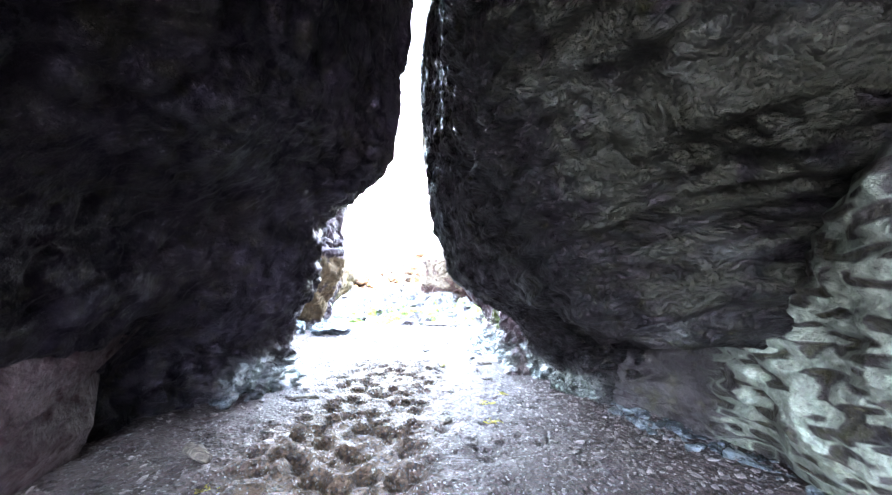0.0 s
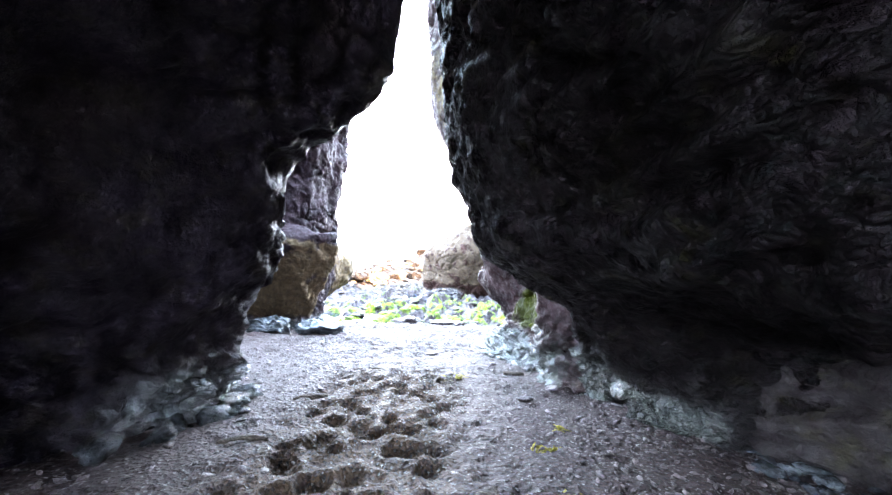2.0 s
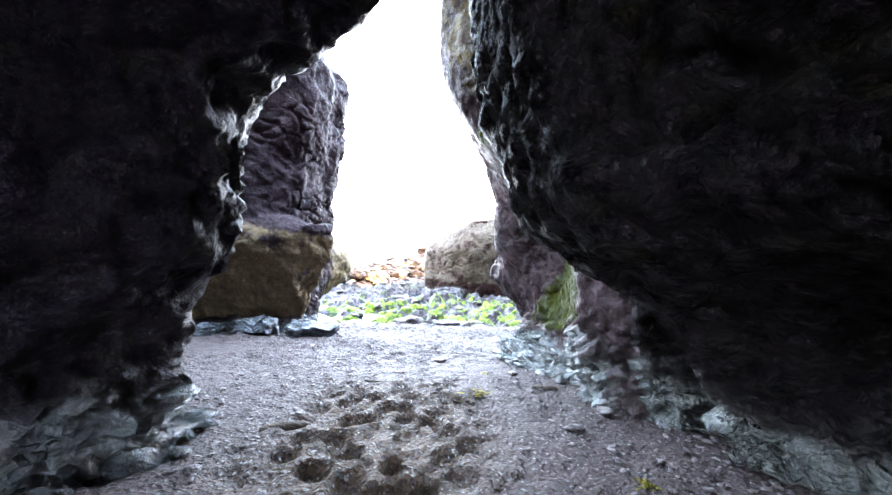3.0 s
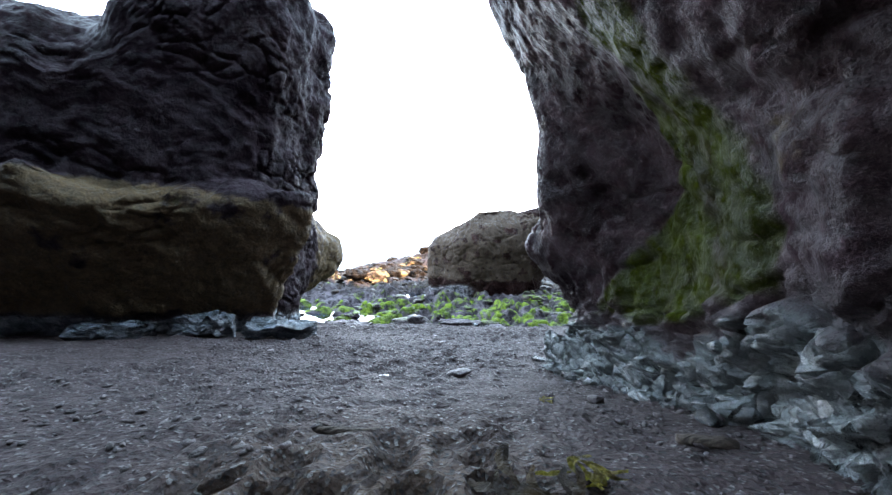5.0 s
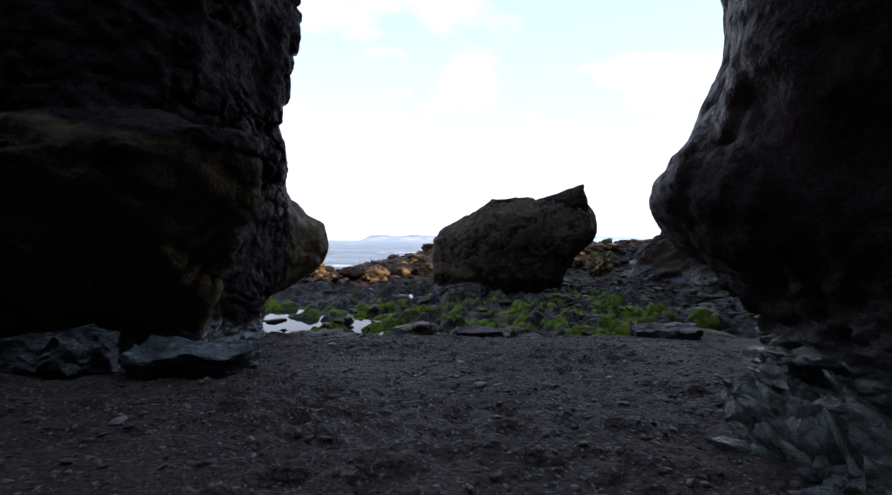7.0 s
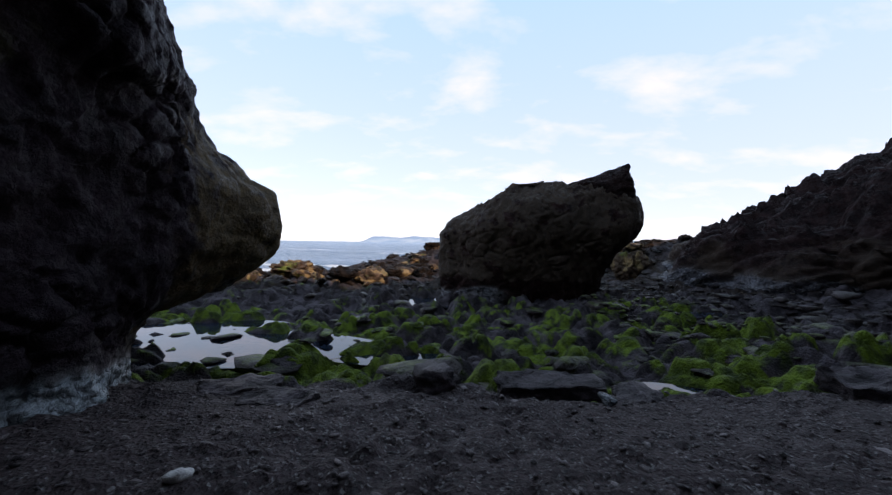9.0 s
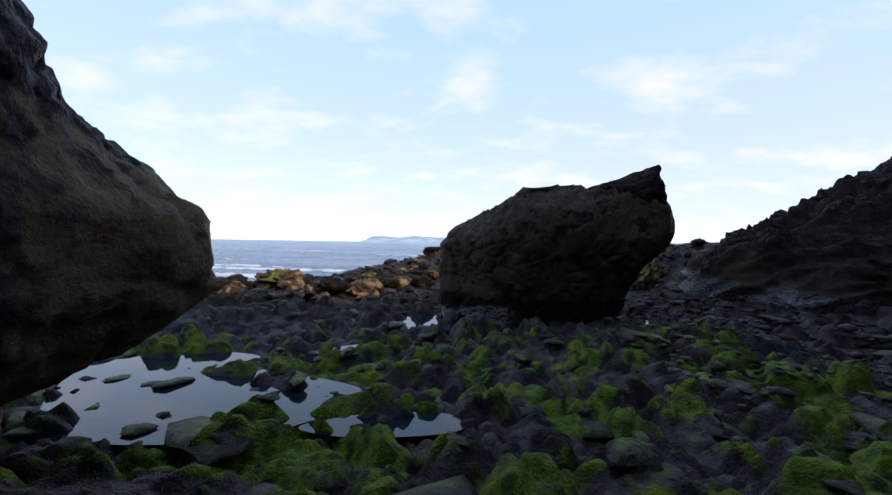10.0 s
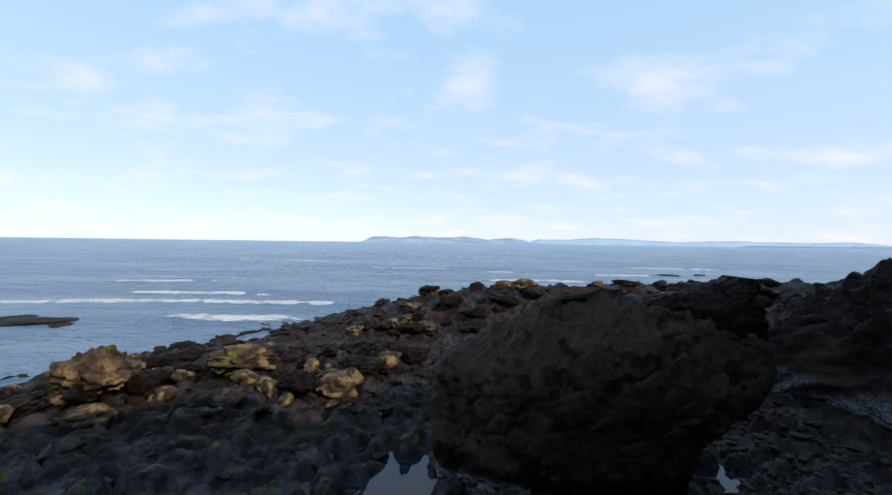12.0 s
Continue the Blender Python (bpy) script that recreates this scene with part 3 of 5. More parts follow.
def ground_height(x, y):
    """Height of the shore sheet and its masks at flat arrays x, y."""
    p = np.stack((x, y, np.zeros_like(x)), 1)
    z = base_height(x, y)
    edge = 13.9 + 0.9 * perlin(p * 0.55, 5) + 0.05 * np.abs(x) + smooth(-1.5, -4.5, x) * 1.6
    reef = smooth(-0.35, 0.6, y - edge)
    sandy = (1 - reef) * smooth(-8, -3, y)
    # low swells and ripples of the sand
    z += 0.05 * fbm(p * 0.7, 3, 0.5, 1) + sandy * 0.012 * fbm(p * np.array([2.5, 5.0, 1]), 4, 0.6, 2)
    # trodden line of prints up the middle of the gap
    lane = np.exp(-((x + 0.72 + 0.2 * perlin(p * 0.9, 7)) / 0.7) ** 4) * smooth(7.0, 5.2, y) * smooth(-3, 0, y)
    wob = 0.25 * np.stack((perlin(p * 3, 8), perlin(p * 3, 9), 0 * x), 1)
    a, b, who = cells(np.stack((x * 4.6, y * 4.0, 0 * x), 1) + wob, 11, True)
    hole = smooth(0.46, 0.2, a) * (who > 0.15) * (0.45 + 0.75 * who)
    rim = smooth(0.36, 0.5, a) * smooth(0.75, 0.55, a)
    a2, b2, who2 = cells(np.stack((x * 6.5 + 9, y * 7.5, 0 * x), 1) + wob, 12, True)
    scuff = smooth(0.5, 0.1, a2) * (who2 > 0.4)
    faint = smooth(0.5, 0.1, a2) * (who2 > 0.75)
    z += sandy * (lane * (-0.095 * hole + 0.03 * rim - 0.015 * scuff + 0.012 * fbm(p * 6, 3, 0.55, 3)) - 0.022 * faint * (1 - lane))
    # churned lumps and pits of the coarse sand
    a4, b4, who4 = cells(np.stack((x * 3.1, y * 4.6, 0 * x), 1) + 2 * wob, 16, True)
    churn = smooth(-0.2, 0.25, perlin(p * 0.6, 17) + 0.1) * (0.3 + 0.7 * smooth(4.5, 8.0, y))
    z += sandy * (1 - lane) * churn * (0.1 * (smooth(0.5, 0.1, a4) * (who4 - 0.45)) + 0.045 * fbm(p * 4.2, 4, 0.6, 18, True))
    # shingle grain
    z += sandy * 0.009 * fbm(p * 20, 2, 0.6, 4)
    # broken platform
    w = p + 0.5 * np.stack((perlin(p * 0.8, 21), perlin(p * 0.8, 22), 0 * x), 1)
    a, b, who = cells(w * np.array([0.95, 1.4, 1]), 13, True)
    lump = (1 - (1 - smooth(0.0, 0.75, b - a)) ** 2) * (0.2 + 0.8 * who)
    a3, b3, who3 = cells(w * np.array([2.4, 3.2, 1]) + 0.3 * wob, 14, True)
    lump2 = (1 - (1 - smooth(0.0, 0.7, b3 - a3)) ** 2) * (0.2 + 0.8 * who3)
    far = smooth(27, 33, y)
    z += reef * (1 - 0.5 * far) * (0.5 * lump - 0.28 + 0.2 * lump2 + 0.05 * fbm(p * 2.0, 5, 0.6, 15, True) + 0.14 * fbm(p * 0.45, 2, 0.5, 19))
    z += far * 0.6 * fbm(p * 0.33, 3, 0.5, 51, True)
    wet = np.zeros_like(x)
    for cx, cy, rx, ry, turn, level in POOLS:
        dx, dy = x - cx, y - cy
        u, v = (dx * math.cos(turn) + dy * math.sin(turn)) / rx, (dy * math.cos(turn) - dx * math.sin(turn)) / ry
        r = np.sqrt(u * u + v * v) + 0.35 * perlin(p * 0.9, 31) + 0.12 * perlin(p * 2.7, 32)
        inside = smooth(1.15, 0.8, r)
        bump = 0.26 * np.maximum(0, lump2 - 0.45) + 0.2 * np.maximum(0, lump - 0.62)
        z = z * (1 - inside) + inside * (level - 0.14 + bump)
        wet = np.maximum(wet, inside)
    moss = reef * smooth(-16, -12, x) * smooth(8.5, 4.5, x) * (0.48 * smooth(33, 28, y) + 0.52 * smooth(23.5, 20.5, y)) * np.clip(0.24 + 1.2 * perlin(p * 0.5, 33) + 0.9 * perlin(p * 1.3, 35) + 0.5 * lump + 0.4 * lump2, 0, 1)
    weed = smooth(23.0, 27.5, y) * np.clip(0.65 + 0.9 * perlin(p * 0.5, 34), 0, 1)
    return z, {"reef": reef, "trodden": lane * (1 - reef), "moss": moss * (1 - wet), "weed": weed}


def spread(lo, hi, fine_lo, fine_hi, fine, growth):
    """Places from lo to hi, fine apart between fine_lo and fine_hi and growing away from there."""
    mid = list(np.arange(fine_lo, fine_hi, fine))
    s, v = fine, fine_hi
    while v < hi:
        mid.append(v)
        s *= growth
        v += s
    s, v = fine, fine_lo
    while v > lo:
        s *= growth
        v -= s
        mid.insert(0, v)
    return np.array(mid)


def ground_z(x, y):
    return float(ground_height(np.array([float(x)]), np.array([float(y)]))[0][0])


def build_ground():
    xs, ys = spread(-70, 70, -2.2, 2.2, 0.03, 1.018), spread(-24, 66, 1.8, 20.0, 0.038, 1.018)
    gy, gx = np.meshgrid(ys, xs, indexing="ij")
    z, masks = ground_height(gx.ravel(), gy.ravel())
    me = grid_mesh("ground", np.stack((gx.ravel(), gy.ravel(), z), 1), len(ys), len(xs), masks=masks)
    tagged(part("ground", me, SAND), "dark wet sand with footprints running into an algae-grown rock platform", "ground", kind="structure")


def build_cliff(name, grid, material, label, masks=None, caps=True, crest=None, **look_args):
    g = weather(grid, **look_args)
    if crest:                                                  # broken blocks along the skyline
        lo, hi, amp, size = crest
        q = g.reshape(-1, 3)
        a, b, who = cells(q * np.array([1, 1, 0.4]) / size, 77)
        g = g + np.stack((0 * a, 0 * a, amp * smooth(lo, hi, q[:, 2]) * (smooth(0, 0.3, b - a) * who - 0.35)), 1).reshape(g.shape)
    rows, cols = g.shape[:2]
    q = g.reshape(-1, 3)
    m = {k: np.zeros(len(q)) for k in ("pale", "moss", "ochre")}
    if masks:
        m.update(masks(q))
    ob = part(name, grid_mesh(name, q, rows, cols, True, caps, m), material)
    return tagged(ob, label, "cliff", kind="structure")


def above_sand(q):
    return q[:, 2] - np.interp(q[:, 1], SHORE_Y, SHORE_Z)


# ---- the cave walls ----
def wall_left_near():
    h = (1.5, 2.15, 2.6, 3.1, 3.6, 4.3, 4.7, 5.15, 6.1, 7.2, 13.0)
    pinch = (-2.05, -2.0, -1.98, -1.88, -1.6, -1.47, -1.08, -0.76, -0.62, -0.47, 0.3)
    mid = (-3.1, -3.05, -3.0, -2.8, -2.5, -2.2, -1.85, -1.4, -0.8, -0.5, 0.2)
    north = (-3.2, -3.1, -3.0, -2.9, -2.7, -2.55, -2.5, -2.5, -2.5, -2.6, -3.0)
    # the unseen top leans over the gap and reaches back to block skylight
    rings = [[(m - (0.9 if z < 4.9 else 0.2), -0.9 if z < 4.9 else -2.9), (m, 0.6), (0.5 * m + 0.5 * p - 0.1, 3.3), (p - 0.03, 4.4), (p - 0.02, 4.8), (0.5 * p + 0.5 * n - 0.15, 5.4), (n - 0.2, 6.1), (-8, 7.2), (-9, 0.5), (m - 2.2, -1.6 if z < 4.9 else -3.3)]
             for z, p, m, n in zip(h, pinch, mid, north)]
    g = loft(h, rings, 0.03, (-0.5, 0, 6), 0.025, 0.035)

    def masks(q):
        s = above_sand(q)
        return {"pale": smooth(0.42, 0.05, s + 0.4 * perlin(q * 2.0, 3)) * smooth(3.6, 4.3, q[:, 1] + 1.6 * smooth(2.9, 2.4, q[:, 1])), "ochre": 0.4 * smooth(0.1, 0.4, perlin(q * 0.5, 4))}
    build_cliff("cliff_wall_left", g, CAVE_LEFT, "dark wet overhanging cave wall with a pale scoured foot", masks, big=0.14, mid=0.06, fine=0.014, flutes=0.11, foot=2.0, salt=100, pits=0.03, lumps=0.1, hold=4.7, ribs=0.09, bed=(0.3, 0.2, 0.5))


def wall_right_near():
    h = (1.6, 2.2, 2.6, 3.1, 3.42, 3.58, 3.75, 4.0, 4.25, 4.5, 4.8, 5.3, 6.2, 7.2, 15.0)
    pinch = (1.5, 1.45, 1.3, 1.0, 0.45, 0.2, 0.08, 0.0, -0.08, -0.15, -0.19, -0.24, -0.24, -0.1, 0.1)
    mid = (2.9, 2.9, 3.0, 3.0, 2.75, 1.35, 1.02, 0.95, 0.78, 0.55, 0.38, 0.15, -0.1, -0.15, 0.1)
    back = (3.3, 3.4, 3.6, 3.8, 3.8, 3.7, 3.5, 3.3, 2.9, 2.2, 1.05, 0.45, 0.0, -0.1, 0.2)
    # above view this wall also closes in, shaped to keep skylight out
    rings = [[(10, 6.2), (1.75, 5.45), (p + 0.32, 4.92), (p, 4.5), ((0.45 * m + 0.55 * p + 0.12) if z > 3.3 else (0.7 * m + 0.3 * p), 3.4), (m, 2.4), (b, 1.6), (b + (1.0 if z < 5 else 0.1), 0.9), (b + (1.5 if z < 5 else 0.4), -1), (b + (1.9 if z < 5 else 1.1), -5), (10, -5)]
             for z, p, m, b in zip(h, pinch, mid, back)]
    g = loft(h, rings, 0.028, (0, 0, 6), 0.025, 0.032)

    def masks(q):
        s = above_sand(q)
        # pale and ochre fade with y: light falling off towards the pinch, put into colour
        return {"pale": np.maximum(smooth(0.55, 0.2, s + 0.3 * perlin(q * 1.3, 3)) * smooth(3.8, 4.3, q[:, 1]), 0.8 * smooth(2.9, 2.0, q[:, 1]) * smooth(0.0, 0.45, perlin(q * 1.5, 8) + 0.7 * perlin(q * 6, 88)) * 0.5), "moss": 0.5 * smooth(3.9, 4.8, q[:, 2]) * smooth(0.0, 0.3, perlin(q * 0.9, 6)) * smooth(3.2, 2.0, q[:, 1]),
                "ochre": smooth(2.7, 1.9, q[:, 1]) * (0.3 + 0.5 * perlin(q * 1.3, 7) + 0.8 * fbm(q * 4.5, 3, 0.6, 70, True))}
    build_cliff("cliff_wall_right", g, ROCK_GREY, "rough grey-green overhanging cave wall beside the sand", masks, big=0.16, mid=0.045, fine=0.01, flutes=0.07, foot=2.0, salt=200, strata=0.1, scales=0.02, pits=0.04, lumps=0.07, hold=4.5, ribs=0.06, bed=(0.3, 0.2, 0.4))
    # the paler wall below the crack
    h = (1.8, 2.3, 2.7, 3.2, 3.8, 4.4, 5.0, 5.8)
    a = (2.3, 2.15, 2.1, 2.2, 2.5, 2.9, 3.4, 4.0)
    b = (2.7, 2.5, 2.3, 2.05, 2.12, 2.6, 3.5, 4.3)
    c = (3.0, 2.7, 2.35, 1.9, 1.7, 1.75, 2.2, 3.4)
    rings = [[(8, 5.0), (x + 0.1, 4.3), (x, 3.6), (y, 2.5), (w, 1.5), (w - 0.05, 0.5), (w + 0.3, -2), (8, -3)] for x, y, w in zip(a, b, c)]
    g = loft(h, rings, 0.03, (0, 0, 6), 0.025, 0.03)

    def masks2(q):
        w = q + 0.12 * np.stack((perlin(q * 2.2, 41), perlin(q * 2.2, 42), perlin(q * 2.2, 43)), 1)
        a, b, who = cells(w @ np.array([[4.0, 0, 1.5], [0, 4.0, 1.0], [-1.0, 1.0, 8.0]]).T, 44)
        plate = smooth(0.03, 0.16, b - a)
        # plates dulled beyond y 2.5 to paint in the dimmer light near the pinch
        return {"pale": plate * (0.68 + 0.35 * who + 0.4 * perlin(q * 1.3, 9)) * (1 - 0.7 * smooth(2.5, 3.3, q[:, 1])), "ochre": (1 - plate) * (0.5 + 0.6 * perlin(q * 0.7, 10))}
    build_cliff("cliff_base_right", g, CRACKED, "pale grey-green cracked rock below the overhang", masks2, big=0.16, mid=0.07, fine=0.012, salt=300, strata=0.07, scales=0.02, bed=(0.3, 0.2, 0.7))


def wall_right_far():
    h = (0.9, 1.6, 2.0, 2.4, 2.93, 3.5, 4.2, 4.8, 5.5, 7.0, 15.0)
    n10 = (2.2, 2.2, 2.2, 1.8, 1.3, 1.5, 1.7, 1.7, 1.6, 1.4, 2.0)
    nose = (1.1, 1.15, 1.36, 1.08, 0.6, 0.95, 1.15, 1.12, 1.05, 0.8, 1.2)
    y86 = (0.5, 0.68, 1.15, 1.15, 0.9, 0.54, 0.5, 0.35, 0.05, -0.1, 0.6)
    y75 = (0.7, 0.85, 1.18, 1.3, 1.35, 1.25, 0.75, 0.15, -0.2, -0.35, 0.4)
    y64 = (0.9, 1.05, 1.2, 1.2, 1.15, 1.05, 0.55, 0.05, -0.25, -0.35, 0.4)
    rings = [[(9, 12.5), (4.2, 11.6), (e, 10.2), (d, 9.3), (c, 8.5), (b, 7.5), (a, 6.4), (1.5, 5.3), (9, 3)] for a, b, c, d, e in zip(y64, y75, y86, nose, n10)]
    g = loft(h, rings, 0.03, (0, 4, 10), 0.025, 0.033)

    def masks(q):
        s = above_sand(q)
        edge = np.interp(q[:, 2], (2.2, 2.9, 3.5, 4.3, 6.0), (8.6, 7.95, 7.35, 7.0, 6.6)) + 0.35 * perlin(q * 1.6, 14)
        green = smooth(edge + 0.12, edge - 0.2, q[:, 1]) * smooth(6.1, 6.6, q[:, 1] + 0.3 * perlin(q * 1.5, 15)) * smooth(0.42, 0.8, s + 0.3 * perlin(q * 1.8, 16)) * smooth(5.2, 4.4, q[:, 2])
        return {"pale": smooth(0.7, 0.3, s + 0.35 * perlin(q * 1.6, 3)) * smooth(4.8, 6.2, q[:, 1]), "moss": green * (0.92 + 0.5 * perlin(q * 0.8, 12) + 0.8 * perlin(q * np.array([4.0, 4.0, 0.8]), 13)), "ochre": 0.5 * smooth(7.2, 6.4, q[:, 1]) * (0.6 + perlin(q * 1.2, 17))}
    build_cliff("cliff_wall_corner", g, ROCK, "green-mossed cliff corner with a pale blue-grey scoured foot", masks, big=0.1, mid=0.055, fine=0.012, flutes=0.16, foot=1.45, salt=400, pits=0.06, lumps=0.16, bed=(0.1, 0.1, 0.5), hold=9.2)


def cliff_left_far():
    h = (-0.4, 1.1, 1.7, 2.3, 2.9, 3.4, 3.62, 3.8, 5.0, 6.3, 7.4, 9.0)
    tip = (-3.8, -3.8, -3.75, -3.75, -3.75, -3.7, -3.6, -3.4, -3.35, -3.1, -3.1, -4.2)
    nose = (-6.2, -5.9, -4.3, -3.6, -3.7, -4.25, -4.5, -4.75, -6.1, -7.2, -8.2, -9.0)
    south = (0.3, 0.25, 0.1, -0.15, -0.35, -0.45, -0.35, 0.15, 0.2, 0.15, 0.2, 0.5)
    corner = (-3.9, -3.8, -3.6, -3.3, -3.1, -2.93, -2.95, -3.55, -3.6, -3.4, -3.4, -4.6)
    notch = (-3.9, -3.9, -3.8, -3.75, -3.65, -3.55, -3.5, -3.4, -3.35, -3.15, -3.1, -4.3)
    rings = [[(-9, 9.7 + s), (-5.9, 10.05 + s), (-4.3, 10.75 + s), (c - 0.4, 10.95 + 0.7 * s), (c - 0.04, 11.3 + 0.3 * s), (c, 11.5 + 0.2 * s), (m - 0.1, 11.95), (m - 0.1, 12.4), (t - 0.05, 13.2), (0.55 * t + 0.45 * n - 0.1, 14.8), (n, 16.1), (n - 1.2, 17.1), (-10, 17.8), (-15, 14)]
             for t, n, s, c, m in zip(tip, nose, south, corner, notch)]
    rings.append([(-7.5 + 0.35 * (x + 7.5), 13.5 + 0.35 * (y - 13.5)) for x, y in rings[-1]])
    g = loft(h + (9.9,), rings, 0.036, (-4, 9.5, 17), 0.03, 0.038)
    g[..., 2] -= smooth(4.6, 9.0, g[..., 2]) * (2.7 + 0.8 * smooth(13.0, 15.5, g[..., 1])) * smooth(-4.6, -6.2, g[..., 0])
    flat = np.stack((g[..., 0].ravel() * 0.5, g[..., 1].ravel() * 0.5, 0.2 * g[..., 2].ravel()), 1)
    g[..., 2] += (0.55 * fbm(flat, 3, 0.5, 77) + 0.3 * perlin(flat * 2.6, 78)).reshape(g.shape[:2]) * smooth(1.6, 2.8, g[..., 2])

    def masks(q):
        s = above_sand(q)
        # ochre ledge stone; its last factor paints a shaded side and a lit bulge
        return {"ochre": smooth(3.95, 3.55, q[:, 2] + 0.4 * perlin(q * 0.7, 7)) * smooth(0.1, 0.6, s) * (0.62 + 0.9 * perlin(q * 0.9, 5) + 0.5 * fbm(q * 2.2, 3, 0.6, 51, True)) * (1 - 0.75 * smooth(11.5, 12.6, q[:, 1]) + 0.45 * smooth(13.8, 15.0, q[:, 1])),
                "moss": 0.55 * np.exp(-((q[:, 2] - 3.45) / 0.3) ** 2) * (0.6 + perlin(q, 8)) * smooth(14.0, 12.8, q[:, 1]),
                "pale": smooth(0.4, 0.1, s + 0.2 * perlin(q * 1.5, 3))}
    build_cliff("cliff_stack_left", g, ROCK_WARM, "dark layered sea cliff with an ochre undercut ledge", masks, big=0.13, mid=0.085, fine=0.018, flutes=0.05, foot=1.2, bed=(0.25, 0.1, 0.8), salt=500, pits=0.05)


def headlands():
    h = (-0.5, 5, 9, 12.5, 14.3)
    rings = [[(7.0 + k, -24), (46, -24), (46, 36), (25 + k, 27), (12 + k, 15), (5.2 + k, 10.5 - k), (3.6 + k, 6), (3.6 + k, 2), (4.5 + k, -6)] for k in (0, 0.1, 0.2, 0.5, 1.0)]
    build_cliff("headland_right", loft(h, rings, 0.35, up=0.3), ROCK, "tall dark headland above the cave", big=0.8, mid=0.3, scale=3.0, salt=600)
    # unseen block behind the start, added to limit skylight reaching the cave
    rings = [[(-14, -13), (14, -13), (14, -9), (3, -8.5), (-4, -9), (-14, -8)] for k in range(3)]
    build_cliff("light_block_back", loft((1.0, 4, 5.2), rings, 0.3, up=0.25), ROCK, "unseen rock wall added to dim the light from behind", big=0.5, mid=0.25, scale=2.0, salt=680)
    rings = [[(-5.5 - k, 0.5), (-4.5 - k, 5.0), (-9, 6.4 - k), (-30, 8 - k), (-46, 8 - k), (-46, -2)] for k in (0, 0.1, 0.3, 1.0, 2.0)]
    build_cliff("headland_left", loft((-0.5, 3, 6, 9, 12), rings, 0.35, up=0.3), ROCK, "dark headland above the cave", big=0.8, mid=0.3, scale=3.0, salt=650)


def cliff_right_far():
    h = (-0.8, 0.3, 1.2, 2.4, 3.6, 5.0, 6.6, 8.0)
    inset = (0, 0.15, 0.4, 1.2, 2.9, 6.0, 8.8, 12.0)
    rings = [[(34, 16), (34, 40), (21 + k, 37 - 0.2 * k), (12.6 + 1.0 * k, 34 - 0.2 * k), (11.3 + 1.05 * k, 31.2), (12.4 + 0.95 * k, 29.0 - 0.1 * k), (13.2 + 0.8 * k, 26.2), (15.5 + 0.6 * k, 23.2), (21 + 0.25 * k, 20)]
             for k in inset]
    g = loft(h, rings, 0.10, (10, 20, 33), 0.012, 0.09)

    def masks(q):
        return {"pale": 0.8 * smooth(1.3, 0.6, q[:, 2] + 0.9 * perlin(q * 0.5, 3)), "ochre": 0.75 * smooth(3.4, 2.6, q[:, 2]) * (0.6 + 0.8 * perlin(q * 0.5, 5))}
    build_cliff("cliff_right", g, CLIFF_FAR, "low brown shore cliff rising from shingle", masks, big=1.1, mid=0.42, fine=0.08, bed=(-0.6, 0.2, 0.6), scale=2.2, salt=700, pits=0.1, strata=0.3, crest=(2.4, 3.6, 0.55, 0.95))


